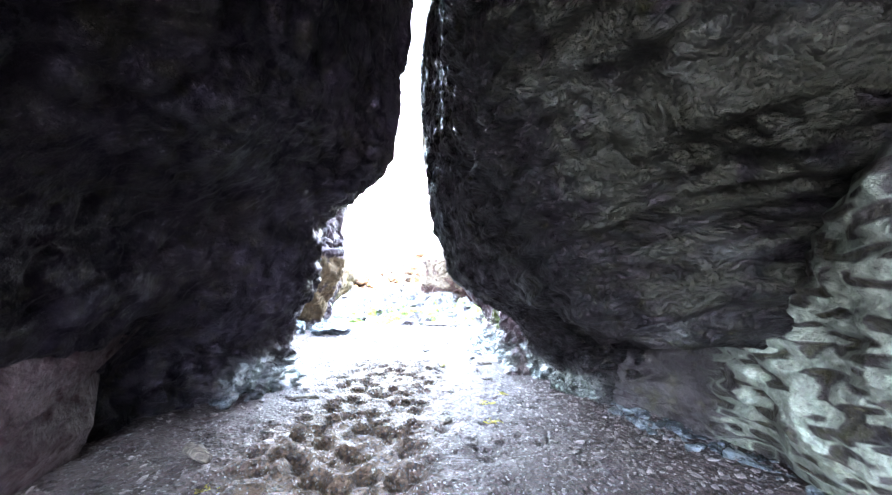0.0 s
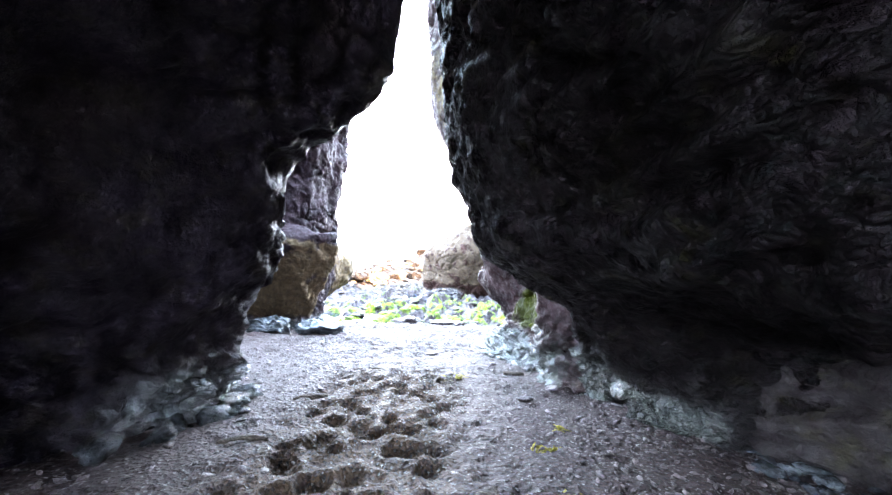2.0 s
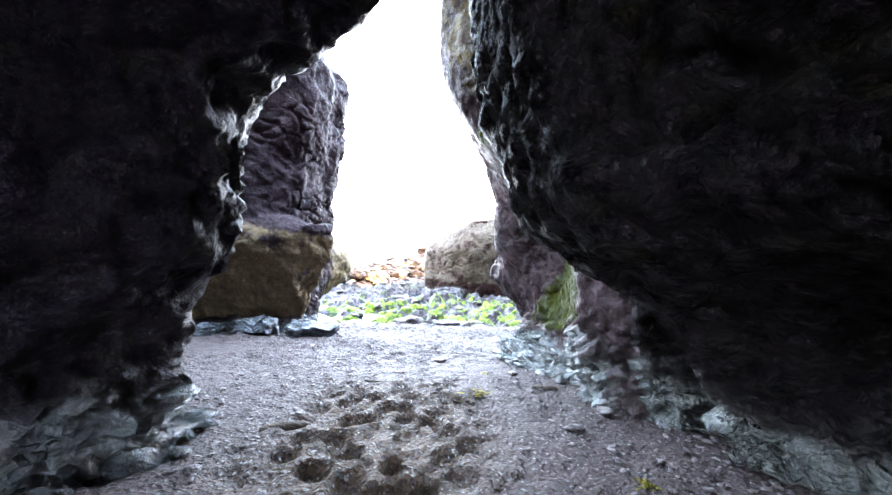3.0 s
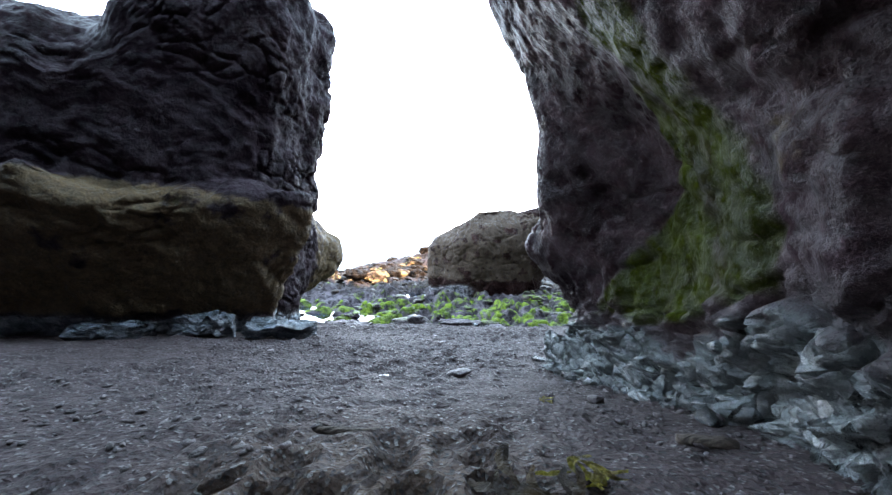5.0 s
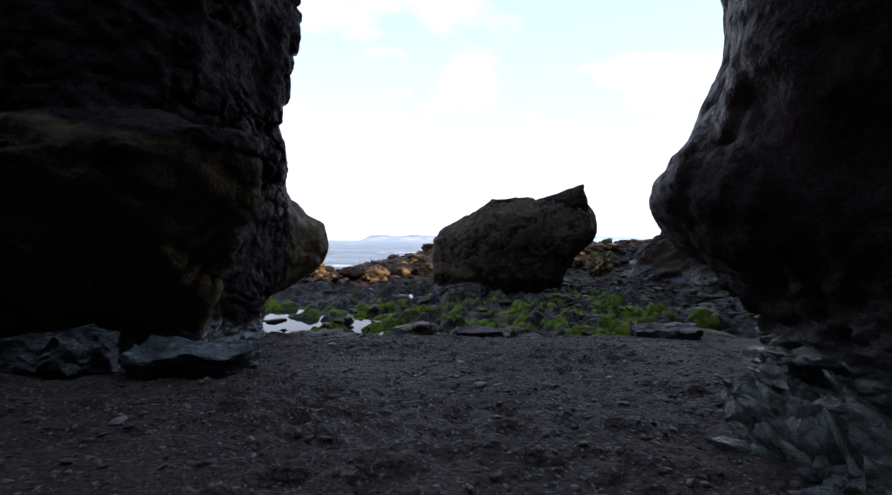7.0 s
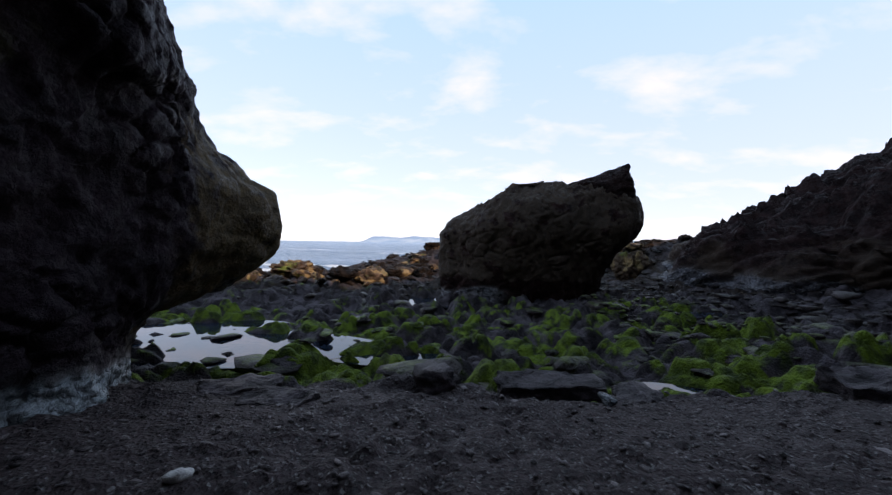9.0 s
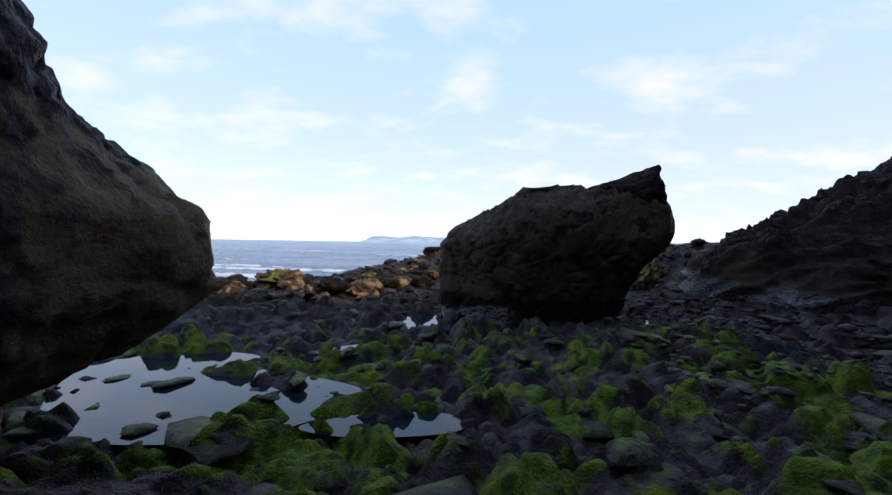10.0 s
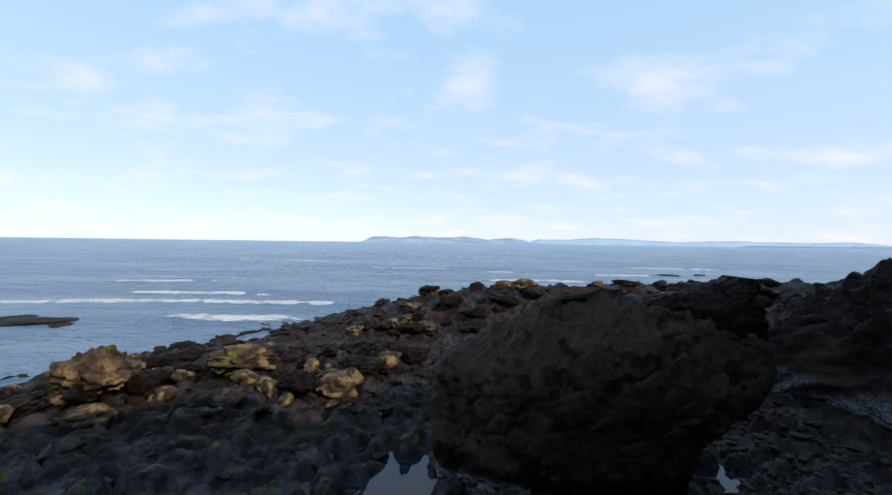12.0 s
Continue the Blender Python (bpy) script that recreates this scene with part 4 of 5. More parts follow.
def boulder():
    h = (-0.5, 0.3, 1.0, 1.8, 2.5, 2.95, 3.35, 3.7, 4.0, 4.25, 4.45)
    west = (-1.1, -1.12, -1.18, -1.2, -1.15, -0.9, -0.3, 0.35, 0.85, 1.35, 1.8)
    east = (4.55, 4.62, 4.8, 5.25, 5.85, 6.15, 6.25, 6.2, 6.1, 5.95, 5.8)
    left = (23.85, 23.75, 23.5, 23.3, 23.15, 23.1, 23.15, 23.3, 23.75, 24.3, 24.75)
    right = (23.7, 23.65, 23.5, 23.3, 23.15, 23.1, 23.15, 23.2, 23.25, 23.4, 23.6)
    rings = []
    for z, w, e, a, b in zip(h, west, east, left, right):
        k = 0.35 * max(0, z - 3.3)
        rings.append([(e, 24.4), (e - 0.25, 25.5 - k), (3.8, 26.3 - k), (0.8 + 0.4 * (w + 1.2), 26.2 - k), (w + 0.15, 25.5 - 0.5 * k), (w, 24.75 + 0.2 * (w + 1.2)), (0.45 * w + 0.55, 0.5 * a + 12.1),
                      (1.15 + 0.35 * (w + 1.2), a), (1.75 + 0.3 * (w + 1.2), a - 0.08), (e - 1.7, b), (e - 0.75, b + 0.12)])
    rings.append([(3.7 + 0.45 * (x - 3.7), 24.9 + 0.4 * (y - 24.9)) for x, y in rings[-1]])
    g = loft(h + (4.55,), rings, 0.045, up=0.042)
    g = weather(g, big=0.2, mid=0.1, fine=0.03, bed=(0.2, 0.1, 0.4), flutes=0.07, foot=0.2, scale=1.5, salt=800, pits=0.05)
    # craggy, broken crest
    q = g.reshape(-1, 3)
    q = q + np.stack((0 * q[:, 0], 0 * q[:, 0], smooth(2.9, 3.8, q[:, 2]) * (0.2 * fbm(q * np.array([2.3, 2.3, 0.6]), 4, 0.6, 811, True) - 0.03)), 1)
    m = {"pale": 0.9 * smooth(0.75, 0.4, q[:, 2] + 0.35 * perlin(q * 0.8, 3)) * smooth(1.9, 0.2, q[:, 0]), "moss": 0.35 * smooth(1.0, -1.0, q[:, 0]) * smooth(0.6, 1.4, q[:, 2]) * (0.4 + perlin(q * 0.7, 5)),
         "ochre": 0.8 * smooth(0.7, 1.3, q[:, 2]) * (0.62 + 0.45 * perlin(q * 0.6, 6) + 0.9 * fbm(q * 1.8, 3, 0.6, 7, True))}
    root = part("boulder", grid_mesh("boulder", q, *g.shape[:2], True, True, m), BOULDER)
    tagged(root, "huge brown sea-worn boulder standing on the rock platform", "boulder")
    # darker cap with a horn at its end
    h = (3.75, 4.25, 4.5, 4.66, 4.8, 4.93, 5.05, 5.16)
    rings = [[(e, 23.9), (e - 0.2, 24.6 - 0.4 * a), (0.5 * (w + e), 25.0 - 0.7 * a), (w + 0.05, 24.7 - 0.6 * a), (w, 24.1 - 0.2 * a), (0.4 * w + 0.6 * e, 23.3 + 0.15 * a), (e - 0.2, 23.3 + 0.05 * a)]
             for a, w, e in zip((0.0, 0.05, 0.2, 0.4, 0.6, 0.8, 0.9, 1.0), (3.2, 3.3, 3.55, 3.95, 4.4, 4.75, 5.05, 5.2), (5.7, 5.68, 5.64, 5.6, 5.56, 5.52, 5.48, 5.44))]
    g = weather(loft(h, rings, 0.035, up=0.028), big=0.1, mid=0.05, fine=0.02, salt=830, pits=0.03)
    q = g.reshape(-1, 3)
    part("cap", grid_mesh("cap", q, *g.shape[:2], True, True, {k: np.zeros(len(q)) for k in ("pale", "moss", "ochre")}), CAP, root, "blackish craggy cap rock with a horn")


# ---- water ----
def build_pools():
    for cx, cy, rx, ry, turn, level in POOLS:
        bm = bmesh.new()
        bmesh.ops.create_circle(bm, cap_ends=True, segments=48, radius=1)
        for v in bm.verts:
            a = math.atan2(v.co.y, v.co.x)
            k = 1.5 + 0.08 * math.sin(3 * a + cx) + 0.05 * math.sin(5 * a + cy)
            u, w = v.co.x * rx * k, v.co.y * ry * k
            v.co = (cx + u * math.cos(turn) - w * math.sin(turn), cy + u * math.sin(turn) + w * math.cos(turn), level)
        tagged(part("rock_pool", from_bmesh("rock_pool", bm, POOL, False), POOL), "still rock pool mirroring the sky", "pool", "rock pools", "structure")


def build_sea():
    dist = 24 * (4700 / 24) ** np.linspace(0, 1, 420)
    ang = np.radians(np.linspace(-84, 84, 480))
    d, a = np.meshgrid(dist, ang, indexing="ij")
    x, y = (-1 + d * np.sin(a)).ravel(), (9 + d * np.cos(a)).ravel()
    p = np.stack((x, y, 0 * x), 1)
    near = smooth(400, 90, d.ravel())
    z = -0.85 + near * (0.24 * perlin(p * np.array([0.05, 0.22, 1]), 61) + 0.12 * perlin(p * np.array([0.15, 0.6, 1]), 62))
    foam = np.zeros_like(x)
    # breakers: distance out, slant, from, to, height
    for y0, slant, x0, x1, high in ((53.0, 0.06, -62, -12, 0.3), (47.5, 0.03, -24, -13, 0.3), (82, 0.0, 6, 24, 0.35), (74, 0.05, -52, -36, 0.35), (95, 0.0, 30, 44, 0.4),
                                    (62, 0.02, -40, -22, 0.22), (110, 0.0, -20, 0, 0.3), (120, 0.0, 48, 75, 0.4), (100, 0.0, 8, 16, 0.35), (140, 0, -70, -40, 0.3)):
        line = y0 + slant * (x - x0) + 1.6 * perlin(np.stack((x * 0.12, 0 * x + y0, 0 * x), 1), 63)
        across = (y - line)
        along = smooth(x0 - 3, x0 + 2, x) * smooth(x1 + 3, x1 - 2, x)
        patchy = smooth(-0.4, 0.0, perlin(np.stack((x * 0.22, 0 * x + y0, 0 * x), 1), 64) + 0.1)
        z += high * along * np.exp(-(across / 1.3) ** 2)
        foam = np.maximum(foam, along * patchy * np.exp(-((across + 0.6) / (0.55 + 0.008 * y0)) ** 2) * (0.75 + 0.5 * perlin(p * np.array([0.9, 0.9, 1]), 66)))
    shore = smooth(-1.5, -0.75, base_height(x, y))
    foam = np.maximum(foam, 0.5 * shore * smooth(-0.1, 0.3, perlin(p * 0.35, 65)))
    me = grid_mesh("sea", np.stack((x, y, z), 1), len(dist), len(ang), masks={"foam": foam})
    me.flip_normals()
    tagged(part("sea", me, SEA), "grey-blue sea with low breakers", "sea", kind="structure")


def far_ridge(name, dist, x0, x1, high, material, label, salt, depth=500):
    """A strip of distant land: a skyline of that height that falls to the sea at its ends."""
    xs, cols = np.linspace(x0, x1, 160), 160
    u = (xs - x0) / (x1 - x0)
    line = high * (0.55 + 0.5 * fbm(np.stack((u * 4, 0 * u, 0 * u), 1), 4, 0.45, salt)) * smooth(0, 0.05, u) * smooth(1, 0.72, u)
    rows = []
    for k, f in enumerate((0, 0.35, 0.75, 1.0, 0.6)):
        rows.append(np.stack((xs, np.full(cols, dist + depth * k / 4), line * f - 2), 1))
    me = grid_mesh(name, np.concatenate(rows), 5, cols)
    tagged(part(name, me, material), label, "coast", kind="structure")


# ---- rocks of the platform ----
def facets(v, q, count, sharp):
    """Radius, along the unit directions v, of a worn block bounded by random planes."""
    n = q.normal(size=(count, 3))
    n /= np.linalg.norm(n, axis=1)[:, None]
    s = np.maximum(v @ n.T, 0) / q.uniform(0.55, 1.0, count)
    return ((s ** sharp).sum(1) + 1e-3) ** (-1 / sharp)


def rock_mesh(name, seed, flat=0.55, material=None, subdivisions=3, rough=0.3, blocky=0.0, moss=0.3, sharp=13.0):
    bm = bmesh.new()
    bmesh.ops.create_icosphere(bm, subdivisions=subdivisions, radius=1)
    v = np.array([w.co[:] for w in bm.verts])
    q = np.random.default_rng(seed)
    p = v * (0.5 * facets(v, q, 13 if blocky else 17, sharp))[:, None] * 0.9
    s = p * 2.6 + seed * 3.7
    off = rough * 0.35 * fbm(s, 3, 0.5, seed) + rough * 0.3 * fbm(s * 2.2, 4, 0.6, seed + 9, True)
    p = p + v * off[:, None]
    p[:, 2] *= flat / np.abs(p[:, 2]).max() * 0.5
    p[:, :2] *= 0.55 / np.abs(p[:, :2]).max()
    for w, c in zip(bm.verts, p):
        w.co = c
    me = from_bmesh(name, bm, material)
    for key, v in (("pale", 0.0), ("moss", moss + 0.9 * perlin(p * 3 + seed, 81)), ("ochre", 0.35 + 1.3 * perlin(p * 4.5 + seed, 82))):
        me.attributes.new(key, "FLOAT", "POINT").data.foreach_set("value", np.clip(v + np.zeros(len(p)), 0, 1).astype(np.float32))
    return me


def in_pool(x, y, grow=1.0):
    for cx, cy, rx, ry, turn, level in POOLS:
        dx, dy = x - cx, y - cy
        u, v = (dx * math.cos(turn) + dy * math.sin(turn)) / rx, (dy * math.cos(turn) - dx * math.sin(turn)) / ry
        if u * u + v * v < grow:
            return True
    return False


def scatter(name, meshes, count, area, size, label, category, group, r, sink=0.25, skip=None, kind=""):
    placed = 0
    spots = []
    while placed < count:
        x, y = r.uniform(*area[:2]), r.uniform(*area[2:])
        if skip and skip(x, y, r):
            continue
        s = size[0] + (size[1] - size[0]) * r.random() ** 2.2
        spots.append((x, y, s))
        placed += 1
    zs, _ = ground_height(np.array([v[0] for v in spots]), np.array([v[1] for v in spots]))
    for (x, y, s), z in zip(spots, zs):
        ob = new(name, r.choice(meshes))
        k = s * r.uniform(0.85, 1.2)
        ob.matrix_world = Matrix.LocRotScale((x, y, z - 0.03 + s * (0.2 - sink)), Euler((r.uniform(-0.15, 0.15), r.uniform(-0.15, 0.15), r.uniform(0, 6.3))), (k, s, s * r.uniform(0.7, 1.1)))
        tagged(ob, label, category, group, kind)


build_ground()
wall_left_near()
wall_right_near()
wall_right_far()
cliff_left_far()
headlands()
cliff_right_far()
boulder()
build_pools()
build_sea()
# their materials carry the distance haze as colour
far_ridge("far_island", 4000, -960, 1330, 118, LAND, "low headland across the bay, tinted with haze", 71)
far_ridge("low_shore", 3000, 2450, 5200, 34, COAST, "low green shore across the water, tinted with haze", 79, 200)
far_ridge("far_coast", 4450, 900, 6200, 125, HILL, "faint hills along the horizon, tinted with blue haze", 75, 150)
r = random.Random(3)
shore_meshes = [rock_mesh("shore_rock", 11 + i, r.uniform(0.26, 0.46), SHORE, rough=0.3, sharp=6.0) for i in range(14)]


def off_platform(x, y, r):
    if y < 14.6 + 0.05 * abs(x) + (1.4 if x < -3 else 0) + r.uniform(-0.4, 0.4):
        return True
    if in_pool(x, y, 1.2) and r.random() < 0.85:
        return True
    if -1.3 < x < 5.0 and 23.0 < y < 26.6:
        return True
    if x < -3.2 and y < 16.8 and x > -12:
        return True
    return x > 10 + (30 - y) * 0.35


scatter("shore_rock", shore_meshes, 150, (-12, 14, 14.4, 29), (0.35, 1.2), "sea-worn platform rock with green algae", "rock", "platform rocks", r, 0.36, off_platform)


# ---- single stones and slabs ----
def slab_mesh(name, seed, lx, ly, lz, material, bevel=0.05):
    """A broken flat-bedded slab with worn edges."""
    bm = bmesh.new()
    bmesh.ops.create_cube(bm, size=1)
    bmesh.ops.subdivide_edges(bm, edges=bm.edges[:], cuts=15, use_grid_fill=True)
    p = np.array([v.co[:] for v in bm.verts])
    r2 = np.linalg.norm(p[:, :2], axis=1, keepdims=True)
    sq = np.maximum(np.abs(p[:, :1]), np.abs(p[:, 1:2]))
    p[:, :2] *= 1 - 0.35 * (1 - sq / np.maximum(r2, 1e-6))
    s = p * np.array([lx, ly, lz]) + seed * 5.1
    p = p * np.array([lx, ly, lz])
    n = p / np.linalg.norm(p, axis=1, keepdims=True)
    off = 0.4 * min(lx, ly) * fbm(s * 1.9, 5, 0.55, seed) + 0.1 * fbm(s * 6, 3, 0.6, seed + 5, True) * min(1, lz * 3)
    p[:, :2] += n[:, :2] * off[:, None]
    p[:, 2] += 0.4 * lz * fbm(s * 2.6, 5, 0.6, seed + 9, True) + 0.5 * lz * perlin(s * 1.3, seed + 3)
    for v, c in zip(bm.verts, p):
        v.co = c
    me = from_bmesh(name, bm, material)
    for key in ("pale", "moss", "ochre"):
        me.attributes.new(key, "FLOAT", "POINT").data.foreach_set("value", np.full(len(me.vertices), 0.55 if key == "ochre" else 0.25, np.float32))
    return me


def slab(x, y, lx, ly, lz, turn, seed, material, label, lift=0.0, tilt=0.0, name="rock_slab", group="slabs on the sand"):
    ob = part(name, slab_mesh(name, seed, lx, ly, lz, material), material)
    ob.matrix_world = Matrix.LocRotScale((x, y, ground_z(x, y) + 0.28 * lz + lift), Euler((tilt, 0.6 * tilt, turn)), None)
    return tagged(ob, label, "slab", group)


def stone(x, y, size, material, label, seed, name="stone", group="single stones", squash=(1.2, 1.0, 0.8), sink=0.05, turn=None, blocky=0.0, rough=0.3):
    ob = part(name, rock_mesh(name, seed, 0.7, material, 5 if size > 2 else 4 if size > 1.2 else 3, rough * 1.35, blocky), material)
    ob.matrix_world = Matrix.LocRotScale((x, y, ground_z(x, y) + size * squash[2] * (0.3 - sink)), Euler((0, 0, seed * 1.7 if turn is None else turn)), [size * k for k in squash])
    return tagged(ob, label, "rock", group)


def stones_joined(name, count, area, size, subdivisions, material, label, category, seed, skip=None, flat=0.6, sink=0.25):
    """Many small stones as one mesh, each lying on the ground."""
    rr = np.random.default_rng(seed)
    x, y = rr.uniform(area[0], area[1], count), rr.uniform(area[2], area[3], count)
    if skip is not None:
        keep = ~skip(x, y)
        x, y = x[keep], y[keep]
    z, _ = ground_height(x, y)
    s = size[0] + (size[1] - size[0]) * rr.random(len(x)) ** 2.5
    bm = bmesh.new()
    bmesh.ops.create_icosphere(bm, subdivisions=subdivisions, radius=0.5)
    v = np.array([q.co[:] for q in bm.verts])
    f = np.array([[q.index for q in t.verts] for t in bm.faces])
    bm.free()
    k = len(v)
    seeds = rr.uniform(0, 400, (len(x), 1, 3))
    q = (v[None] * 2.2 + seeds).reshape(-1, 3)
    planes = rr.normal(size=(len(x), 12, 3))
    planes /= np.linalg.norm(planes, axis=2, keepdims=True) * rr.uniform(0.6, 1.0, (len(x), 12, 1))
    push = ((np.maximum(np.einsum("vc,nkc->nvk", 2 * v, planes), 0) ** 13).sum(2) + 1e-3) ** (-1 / 13)
    push = 0.95 * push.ravel() + 0.4 * perlin(q, 3) + 0.5 * perlin(q * 2.1, 4)
    shape = v[None] * push.reshape(len(x), k, 1) * np.stack((rr.uniform(0.8, 2.0, len(x)), rr.uniform(0.7, 1.1, len(x)), flat * rr.uniform(0.6, 1.2, len(x))), 1)[:, None]
    turn = rr.uniform(0, 6.3, len(x))
    c, sn = np.cos(turn)[:, None], np.sin(turn)[:, None]
    px, py = shape[..., 0] * c - shape[..., 1] * sn, shape[..., 0] * sn + shape[..., 1] * c
    pts = np.stack((px * s[:, None] + x[:, None], py * s[:, None] + y[:, None], shape[..., 2] * s[:, None] + (z + s * flat * (0.4 - sink))[:, None]), -1).reshape(-1, 3)
    faces = (f[None] + (np.arange(len(x)) * k)[:, None, None]).reshape(-1)
    me = bpy.data.meshes.new(name)
    me.vertices.add(len(pts))
    me.vertices.foreach_set("co", pts.astype(np.float32).ravel())
    me.loops.add(len(faces))
    me.loops.foreach_set("vertex_index", faces.astype(np.int32))
    me.polygons.add(len(faces) // 3)
    me.polygons.foreach_set("loop_start", np.arange(0, len(faces), 3, dtype=np.int32))
    me.polygons.foreach_set("use_smooth", np.ones(len(faces) // 3, bool))
    me.update(calc_edges=True)
    tagged(part(name, me, material), label, category, kind="stuff")


def frond(seed, length, width):
    """One curled ribbon of weed, thin but solid."""
    q = random.Random(seed)
    bm = bmesh.new()
    bend, rows = q.uniform(-1.8, 1.8), []
    for i in range(9):
        t = i / 8
        ang = bend * t
        c = (math.cos(0.5 * ang) * length * (t - 0.5), math.sin(0.5 * ang) * length * (t - 0.5), 0.008 + 0.05 * length * math.sin(t * 5 + seed) ** 2)
        w = width * (0.35 + math.sin(math.pi * min(1, t + 0.1)) * q.uniform(0.4, 0.9))
        rows.append([bm.verts.new((c[0] - math.sin(ang) * w * k, c[1] + math.cos(ang) * w * k, c[2] + abs(k) * 0.5 * w * math.sin(3 * t + seed))) for k in (-0.5, 0, 0.5)])
    for i in range(8):
        for k in (0, 1):
            bm.faces.new((rows[i][k], rows[i][k + 1], rows[i + 1][k + 1], rows[i + 1][k]))
    bmesh.ops.solidify(bm, geom=bm.faces[:], thickness=0.004)
    return bm


def weed_clump(x, y, size, seed, material, label, blades=12):
    """A flat heap of curled seaweed fronds."""
    q = random.Random(seed)
    root = new("seaweed_clump")
    root.location = (x, y, ground_z(x, y) - 0.004)
    for b in range(blades):
        ob = part("frond", from_bmesh("frond", frond(seed * 50 + b, size * q.uniform(0.35, 0.8), size * q.uniform(0.08, 0.16)), material), material, root)
        ob.matrix_basis = Matrix.LocRotScale((q.gauss(0, 0.25) * size, q.gauss(0, 0.16) * size, q.uniform(0, 0.06) * size), Euler((q.uniform(-0.2, 0.2), q.uniform(-0.2, 0.2), q.uniform(0, 6.3))), None)
    tagged(root, label, "seaweed", "seaweed on the sand")


def driftwood(x, y, length, radius, turn, seed):
    rr = random.Random(seed)
    bm = bmesh.new()
    rings = []
    for i in range(9):
        t = i / 8
        rad = radius * (0.5 + 0.6 * math.sin(math.pi * (0.15 + 0.75 * t))) * rr.uniform(0.85, 1.1)
        rings.append([bm.verts.new((length * (t - 0.5), 0.12 * length * math.sin(2.6 * t + seed) + rad * math.cos(k * 0.785), rad * (0.8 + math.sin(k * 0.785)))) for k in range(8)])
    for i in range(8):
        for k in range(8):
            bm.faces.new((rings[i][k], rings[i][(k + 1) % 8], rings[i + 1][(k + 1) % 8], rings[i + 1][k]))
    bm.faces.new(rings[0][::-1])
    bm.faces.new(rings[-1])
    ob = part("driftwood_stick", from_bmesh("driftwood_stick", bm, DRIFT), DRIFT)
    ob.matrix_world = pose(x, y, ground_z(x, y) - 0.004, 0, 0, turn)
    tagged(ob, "dark wet piece of driftwood lying on the sand", "driftwood", "driftwood")


slab(-3.0, 10.3, 0.95, 0.4, 0.2, 0.05, 1, SLATE, "blue-grey wet slab leaning at the cliff foot", 0.02, 0.1)
slab(-4.1, 10.3, 0.75, 0.5, 0.26, -0.15, 2, SLATE, "blue-grey wet slab at the cliff foot", 0.02, -0.1)
slab(-5.3, 10.0, 0.9, 0.5, 0.22, 0.2, 3, SLATE, "low grey slab at the cliff foot")
slab(0.0, 14.0, 1.05, 0.4, 0.13, 0.0, 4, SLABROCK, "undercut grey ledge slab at the edge of the sand", 0.12, 0.06)
slab(0.9, 14.05, 0.5, 0.4, 0.12, 0.3, 5, SLABROCK, "low dark slab at the edge of the sand", 0.0)
slab(3.3, 13.9, 1.0, 0.6, 0.2, -0.3, 6, SLABROCK, "low dark slab beside a rock pool", 0.02)
slab(-3.0, 13.9, 0.8, 0.4, 0.1, 0.3, 7, SLABROCK, "pale blue-grey slab half buried in sand", -0.05)
slab(-2.45, 13.45, 0.55, 0.3, 0.08, -0.2, 8, SLABROCK, "pale blue-grey slab half buried in sand", -0.04)
slab(-1.95, 14.7, 0.7, 0.5, 0.12, 0.6, 9, SLABROCK, "dark wet slab at the edge of the platform", -0.05)
stone(-1.1, 14.0, 0.66, SLABROCK, "dark pyramid-shaped rock standing at the sand's edge", 3, squash=(1.1, 0.7, 0.85), rough=0.4)
stone(0.35, 13.45, 0.16, SLATE, "small pale wet stone on the sand", 5)
stone(-2.25, 12.0, 0.12, SHELL, "small domed white stone on dark sand", 4, squash=(1.1, 0.9, 0.8))
stone(-0.27, 8.0, 0.24, PEBBLE, "flat grey pebble lying on the sand", 6, squash=(1.2, 0.8, 0.5), sink=0.05)
stone(-1.0, 7.9, 0.12, SHELL, "small white stone on the sand", 7, squash=(1.2, 0.8, 0.5))
stone(0.62, 7.1, 0.12, PEBBLE, "dark round pebble on the sand", 8)
stone(0.22, 2.9, 0.16, PEBBLE, "dark blue-grey pebble beside footprints", 9)
stone(0.03, 3.35, 0.16, DRIFT, "brown flat stone beside footprints", 10, squash=(1.4, 0.7, 0.4))
stone(0.98, 5.35, 0.12, PEBBLE, "dark pebble on the sand", 12)
stone(0.62, 5.05, 0.14, PEBBLE, "dark pebble on the sand", 13, squash=(1.3, 0.8, 0.5))
stone(-1.55, 4.35, 0.1, PEBBLE, "dark pebble on the sand", 14)
stone(1.1, 6.6, 0.13, PEBBLE, "dark pebble near the cave wall", 15)
weed_clump(0.02, 5.75, 0.26, 1, WEED, "yellow-green seaweed clump washed onto the sand", 10)
weed_clump(-0.12, 5.62, 0.34, 2, WRACK, "dark brown seaweed tangle beside footprints", 9)
weed_clump(0.52, 3.95, 0.16, 3, WEED, "small yellow-green weed scrap on the sand", 10)
weed_clump(0.74, 4.3, 0.15, 4, WEED, "small yellow-green weed scrap on the sand", 8)
weed_clump(0.47, 3.35, 0.15, 5, WEED, "small yellow-green weed scrap on the sand", 9)
weed_clump(0.22, 6.95, 0.13, 6, WEED, "small green weed scrap on the sand", 8)
weed_clump(-1.4, 2.2, 0.16, 7, WEED, "small green weed scrap on the sand", 9)
weed_clump(-0.55, 4.9, 0.2, 8, WRACK, "thin dark seaweed strand on the sand", 8)
for i, (x, y, l, t) in enumerate(((-1.45, 3.95, 0.3, 10), (-1.35, 5.0, 0.34, 25), (-1.7, 2.6, 0.26, -15), (-0.9, 6.2, 0.3, 5), (0.75, 6.2, 0.25, -20))):
    driftwood(x, y, l, 0.02 + 0.012 * (i % 3), t, i)
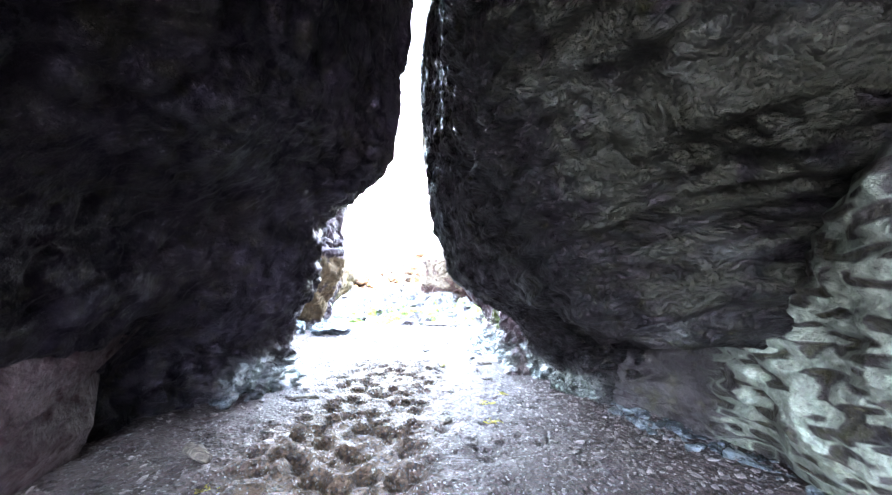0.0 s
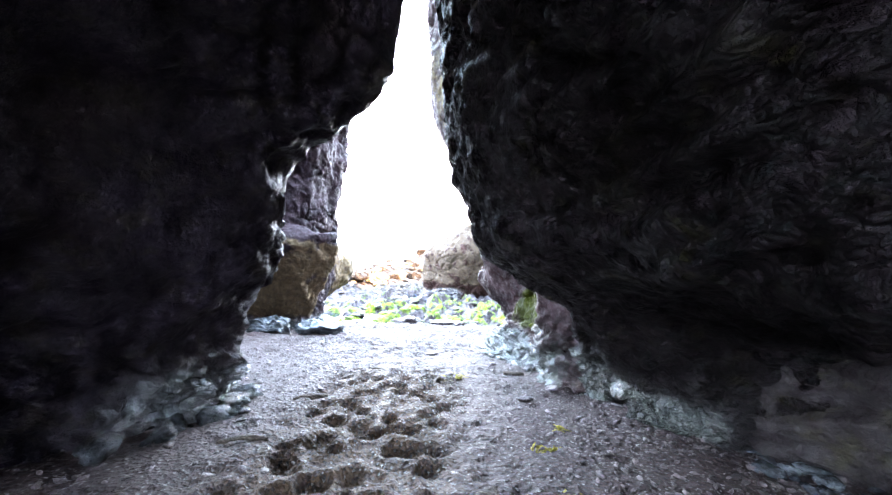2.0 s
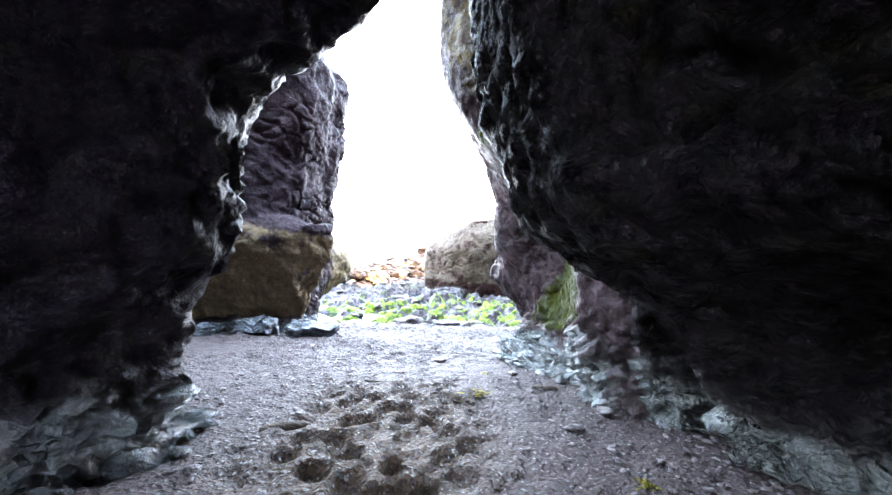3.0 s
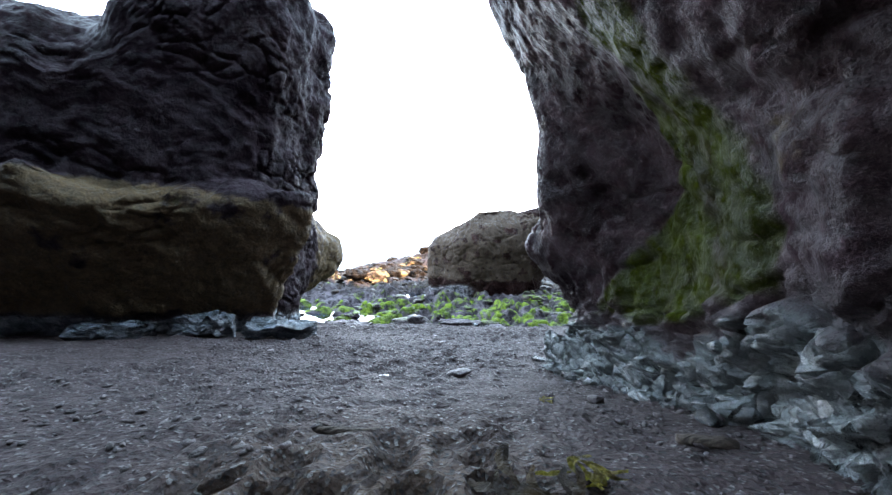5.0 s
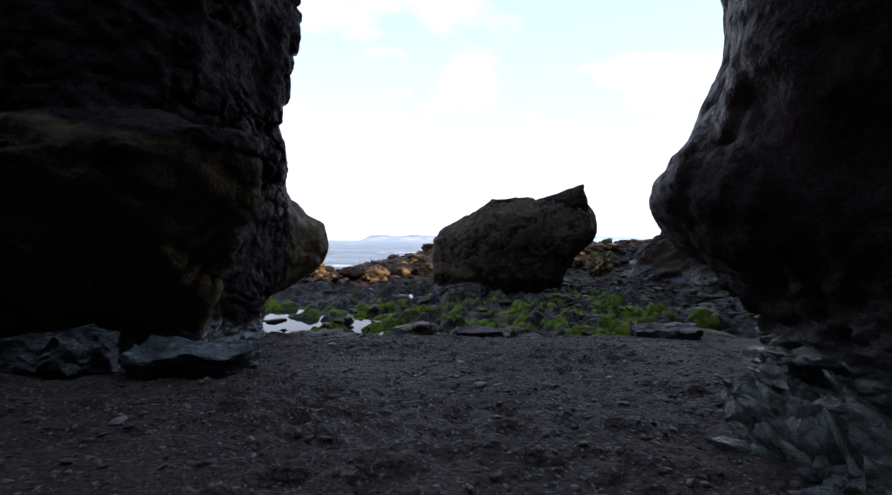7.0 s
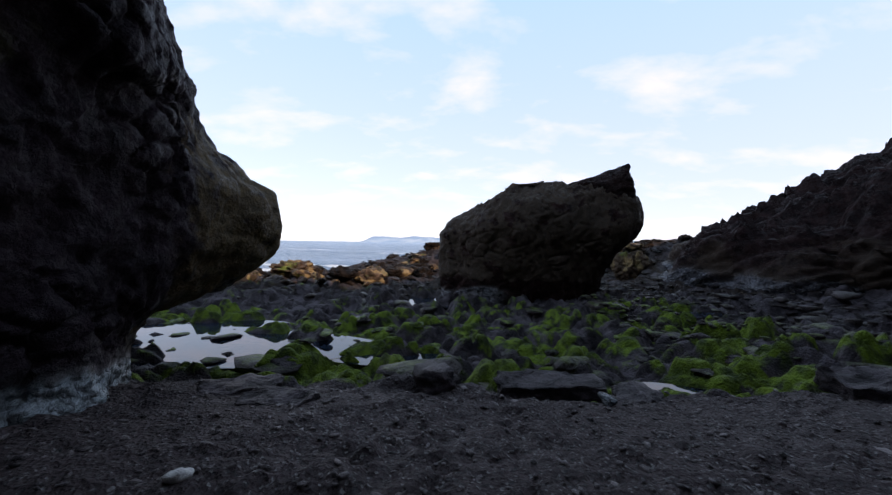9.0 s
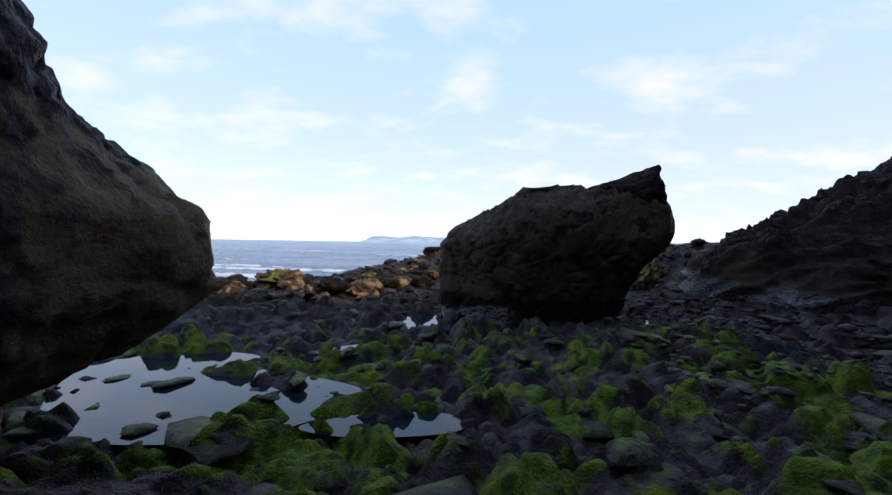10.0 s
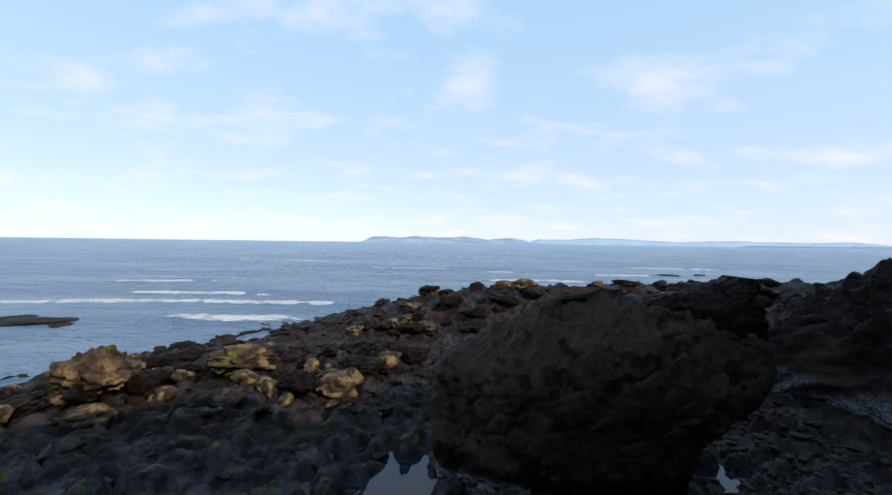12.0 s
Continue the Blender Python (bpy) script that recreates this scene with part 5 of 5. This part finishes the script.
pebble_meshes = [rock_mesh("pebble", 60 + i, 0.55, PEBBLE, 2, 0.22) for i in range(8)]


def on_sand(x, y, r):
    side = abs(x + 0.2) < 0.7 and y < 9
    return (side and r.random() < 0.85) or x < -2 - max(0, y - 5) * 0.25 or x > 1.1 - 0.03 * y + (1.4 if y < 4 else 0) + (3 if y > 10.5 else 0)


scatter("pebble", pebble_meshes, 150, (-3.5, 3.0, 1.6, 14.0), (0.04, 0.13), "grey sea-worn pebble lying on dark sand", "pebble", "pebbles on the sand", r, 0.1, on_sand)
stones_joined("shingle", 11000, (-3.6, 3.0, 1.4, 14.4), (0.012, 0.055), 1, PEBBLE, "fine shingle scattered over dark sand", "shingle", 5, lambda x, y: (np.abs(x + 0.25) < 0.75) & (y < 8))
stones_joined("shingle_bank", 2200, (0.7, 3.0, 1.2, 4.6), (0.012, 0.06), 1, PEBBLE, "grey shingle bank below the cave wall", "shingle", 6)

stones_joined("bank_stones", 520, (1.75, 3.1, 1.2, 4.3), (0.04, 0.17), 2, SLATE, "pale blue-grey wet cobbles below the cracked wall", "cobbles", 16, lambda x, y: y < 4.4 - 1.9 * (x - 1.1), 0.55, 0.2)

stones_joined("foot_stones", 70, (0.35, 1.35, 6.3, 9.7), (0.03, 0.13), 2, WETROCK, "wet blue-grey cobbles heaped at the cliff corner's foot", "cobbles", 18, lambda x, y: x < 0.62 + 0.3 * np.abs(y - 8.3) - 0.12 * (y < 8), 0.75, 0.1)
stones_joined("wall_foot_stones", 90, (-2.3, -1.65, 3.6, 5.1), (0.05, 0.2), 2, WETROCK, "wet dark cobbles at the cave wall's foot", "cobbles", 19, lambda x, y: x > -1.75 - 0.35 * np.abs(y - 4.5), 0.75, 0.1)


def solid_forms(x, y):
    wet = np.array([in_pool(a, b, 0.9) for a, b in zip(x, y)])
    return wet | ((x > -1.2) & (x < 4.8) & (y > 23.2) & (y < 26.4)) | ((x < -3.2) & (y < 16.6)) | (x > 10 + (30 - y) * 0.35)


stones_joined("platform_stones", 600, (-14, 14, 14.2, 30), (0.14, 0.8), 2, SHORE, "small algae-grown stones over the rock platform", "stones", 7, solid_forms, 0.4, 0.45)
stones_joined("pool_stones", 70, (-8.5, -2.9, 16.9, 19.4), (0.1, 0.5), 2, SHORE, "dark stones standing out of a rock pool", "stones", 17, None, 0.35, 0.1)
stones_joined("cobbles", 2600, (3.0, 13.5, 17.5, 30), (0.08, 0.3), 1, SHORE, "wet dark cobbles beside the boulder", "cobbles", 8, solid_forms)
stones_joined("weedy_stones", 1700, (-26, 20, 28, 47), (0.2, 0.8), 2, REEF, "dark weed-covered stones along the water's edge", "stones", 9, None, 0.5, 0.4)

# ---- rocks in the sun near the water ----
stone(-13.1, 28.9, 2.7, OCHRE, "tall ochre rock standing near the water", 21, "shore_crag", "sunlit rocks", (1.05, 0.85, 1.25), 0.1, 0.4, 0.3, 0.45)
stone(-9.9, 32.4, 2.9, OCHRE, "flat-topped ochre rock near the water", 22, "shore_crag", "sunlit rocks", (1.05, 0.9, 0.75), 0.12, 0.2, 0.7, 0.45)
stone(10.4, 34.0, 2.8, OCHRE, "ochre rock beside the far cliff", 23, "shore_crag", "sunlit rocks", (0.9, 0.8, 1.2), 0.1, 0.8, 0.3, 0.5)
stone(-15.6, 26.6, 1.5, OCHRE, "ochre rock with green algae on the platform", 24, "shore_crag", "sunlit rocks", (1.2, 1, 0.7), 0.12, 0.8, 0.3, 0.4)
for i, (x, y, size) in enumerate(((-4.7, 29.8, 1.15), (-5.7, 31.2, 0.85), (-6.6, 31.8, 0.95), (-7.6, 30.0, 1.4), (-8.9, 30.4, 1.2), (-3.6, 32.6, 1.3), (-12.0, 27.4, 1.0), (-14.6, 27.0, 1.1))):
    stone(x, y, size, OCHRE, "sunlit tan block lying among dark weed", 210 + i, "shore_block", "shore blocks", (1.15, 0.95, 0.95), 0.04, 0.7 * i, 0.6, 0.35)
rr = random.Random(12)
for i in range(80):
    x, y = rr.uniform(-18, -1.8), rr.uniform(27.2, 36.0)
    s, lit = 0.5 + 1.2 * rr.random() ** 2, i % 5 < 2
    stone(x, y, s, OCHRE if lit else REEF, "ochre block among dark weed near the water" if lit else "dark weed-covered block near the water", 30 + i, "shore_block", "shore blocks", (1.2, 0.9, 0.9), 0.1, rr.uniform(0, 6), 0.6, 0.4)
for i in range(26):
    x, y = rr.uniform(-20, -4), rr.uniform(27.5, 37)
    stone(x, y, rr.uniform(1.0, 2.2), REEF, "dark weed-covered rock near the water", 170 + i, "weedy_rock", "weedy rocks", (1.3, 0.9, 0.7), 0.14, rr.uniform(0, 6), 0.3, 0.4)
for i in range(70):
    x = rr.uniform(-9, 24)
    stone(x, 43.5 + rr.uniform(-4.5, 3.0), rr.uniform(0.8, 2.1), OCHRE if i % 5 == 0 else REEF, "craggy brown block on the outer reef", 95 + i, "reef_block", "reef blocks", (1.3, 0.9, 0.75), 0.14, rr.uniform(0, 6), 0.5, 0.4)
for i, (x, y, s) in enumerate(((-33, 45, 4.0), (-36, 46, 3.0), (-30, 44, 2.2), (48, 98, 3.6), (56, 100, 3.0), (-12.6, 43.5, 2.0), (-11.4, 43.0, 1.6), (-37, 41, 2.0))):
    ob = part("skerry", rock_mesh("skerry", 130 + i, 0.5, REEF, 3, 0.4), REEF)
    ob.matrix_world = Matrix.LocRotScale((x, y, -0.9), Euler((0, 0, i)), (s * 1.5, s * 0.8, s * 0.45))
    tagged(ob, "low dark skerry awash in the sea", "rock", "skerries")
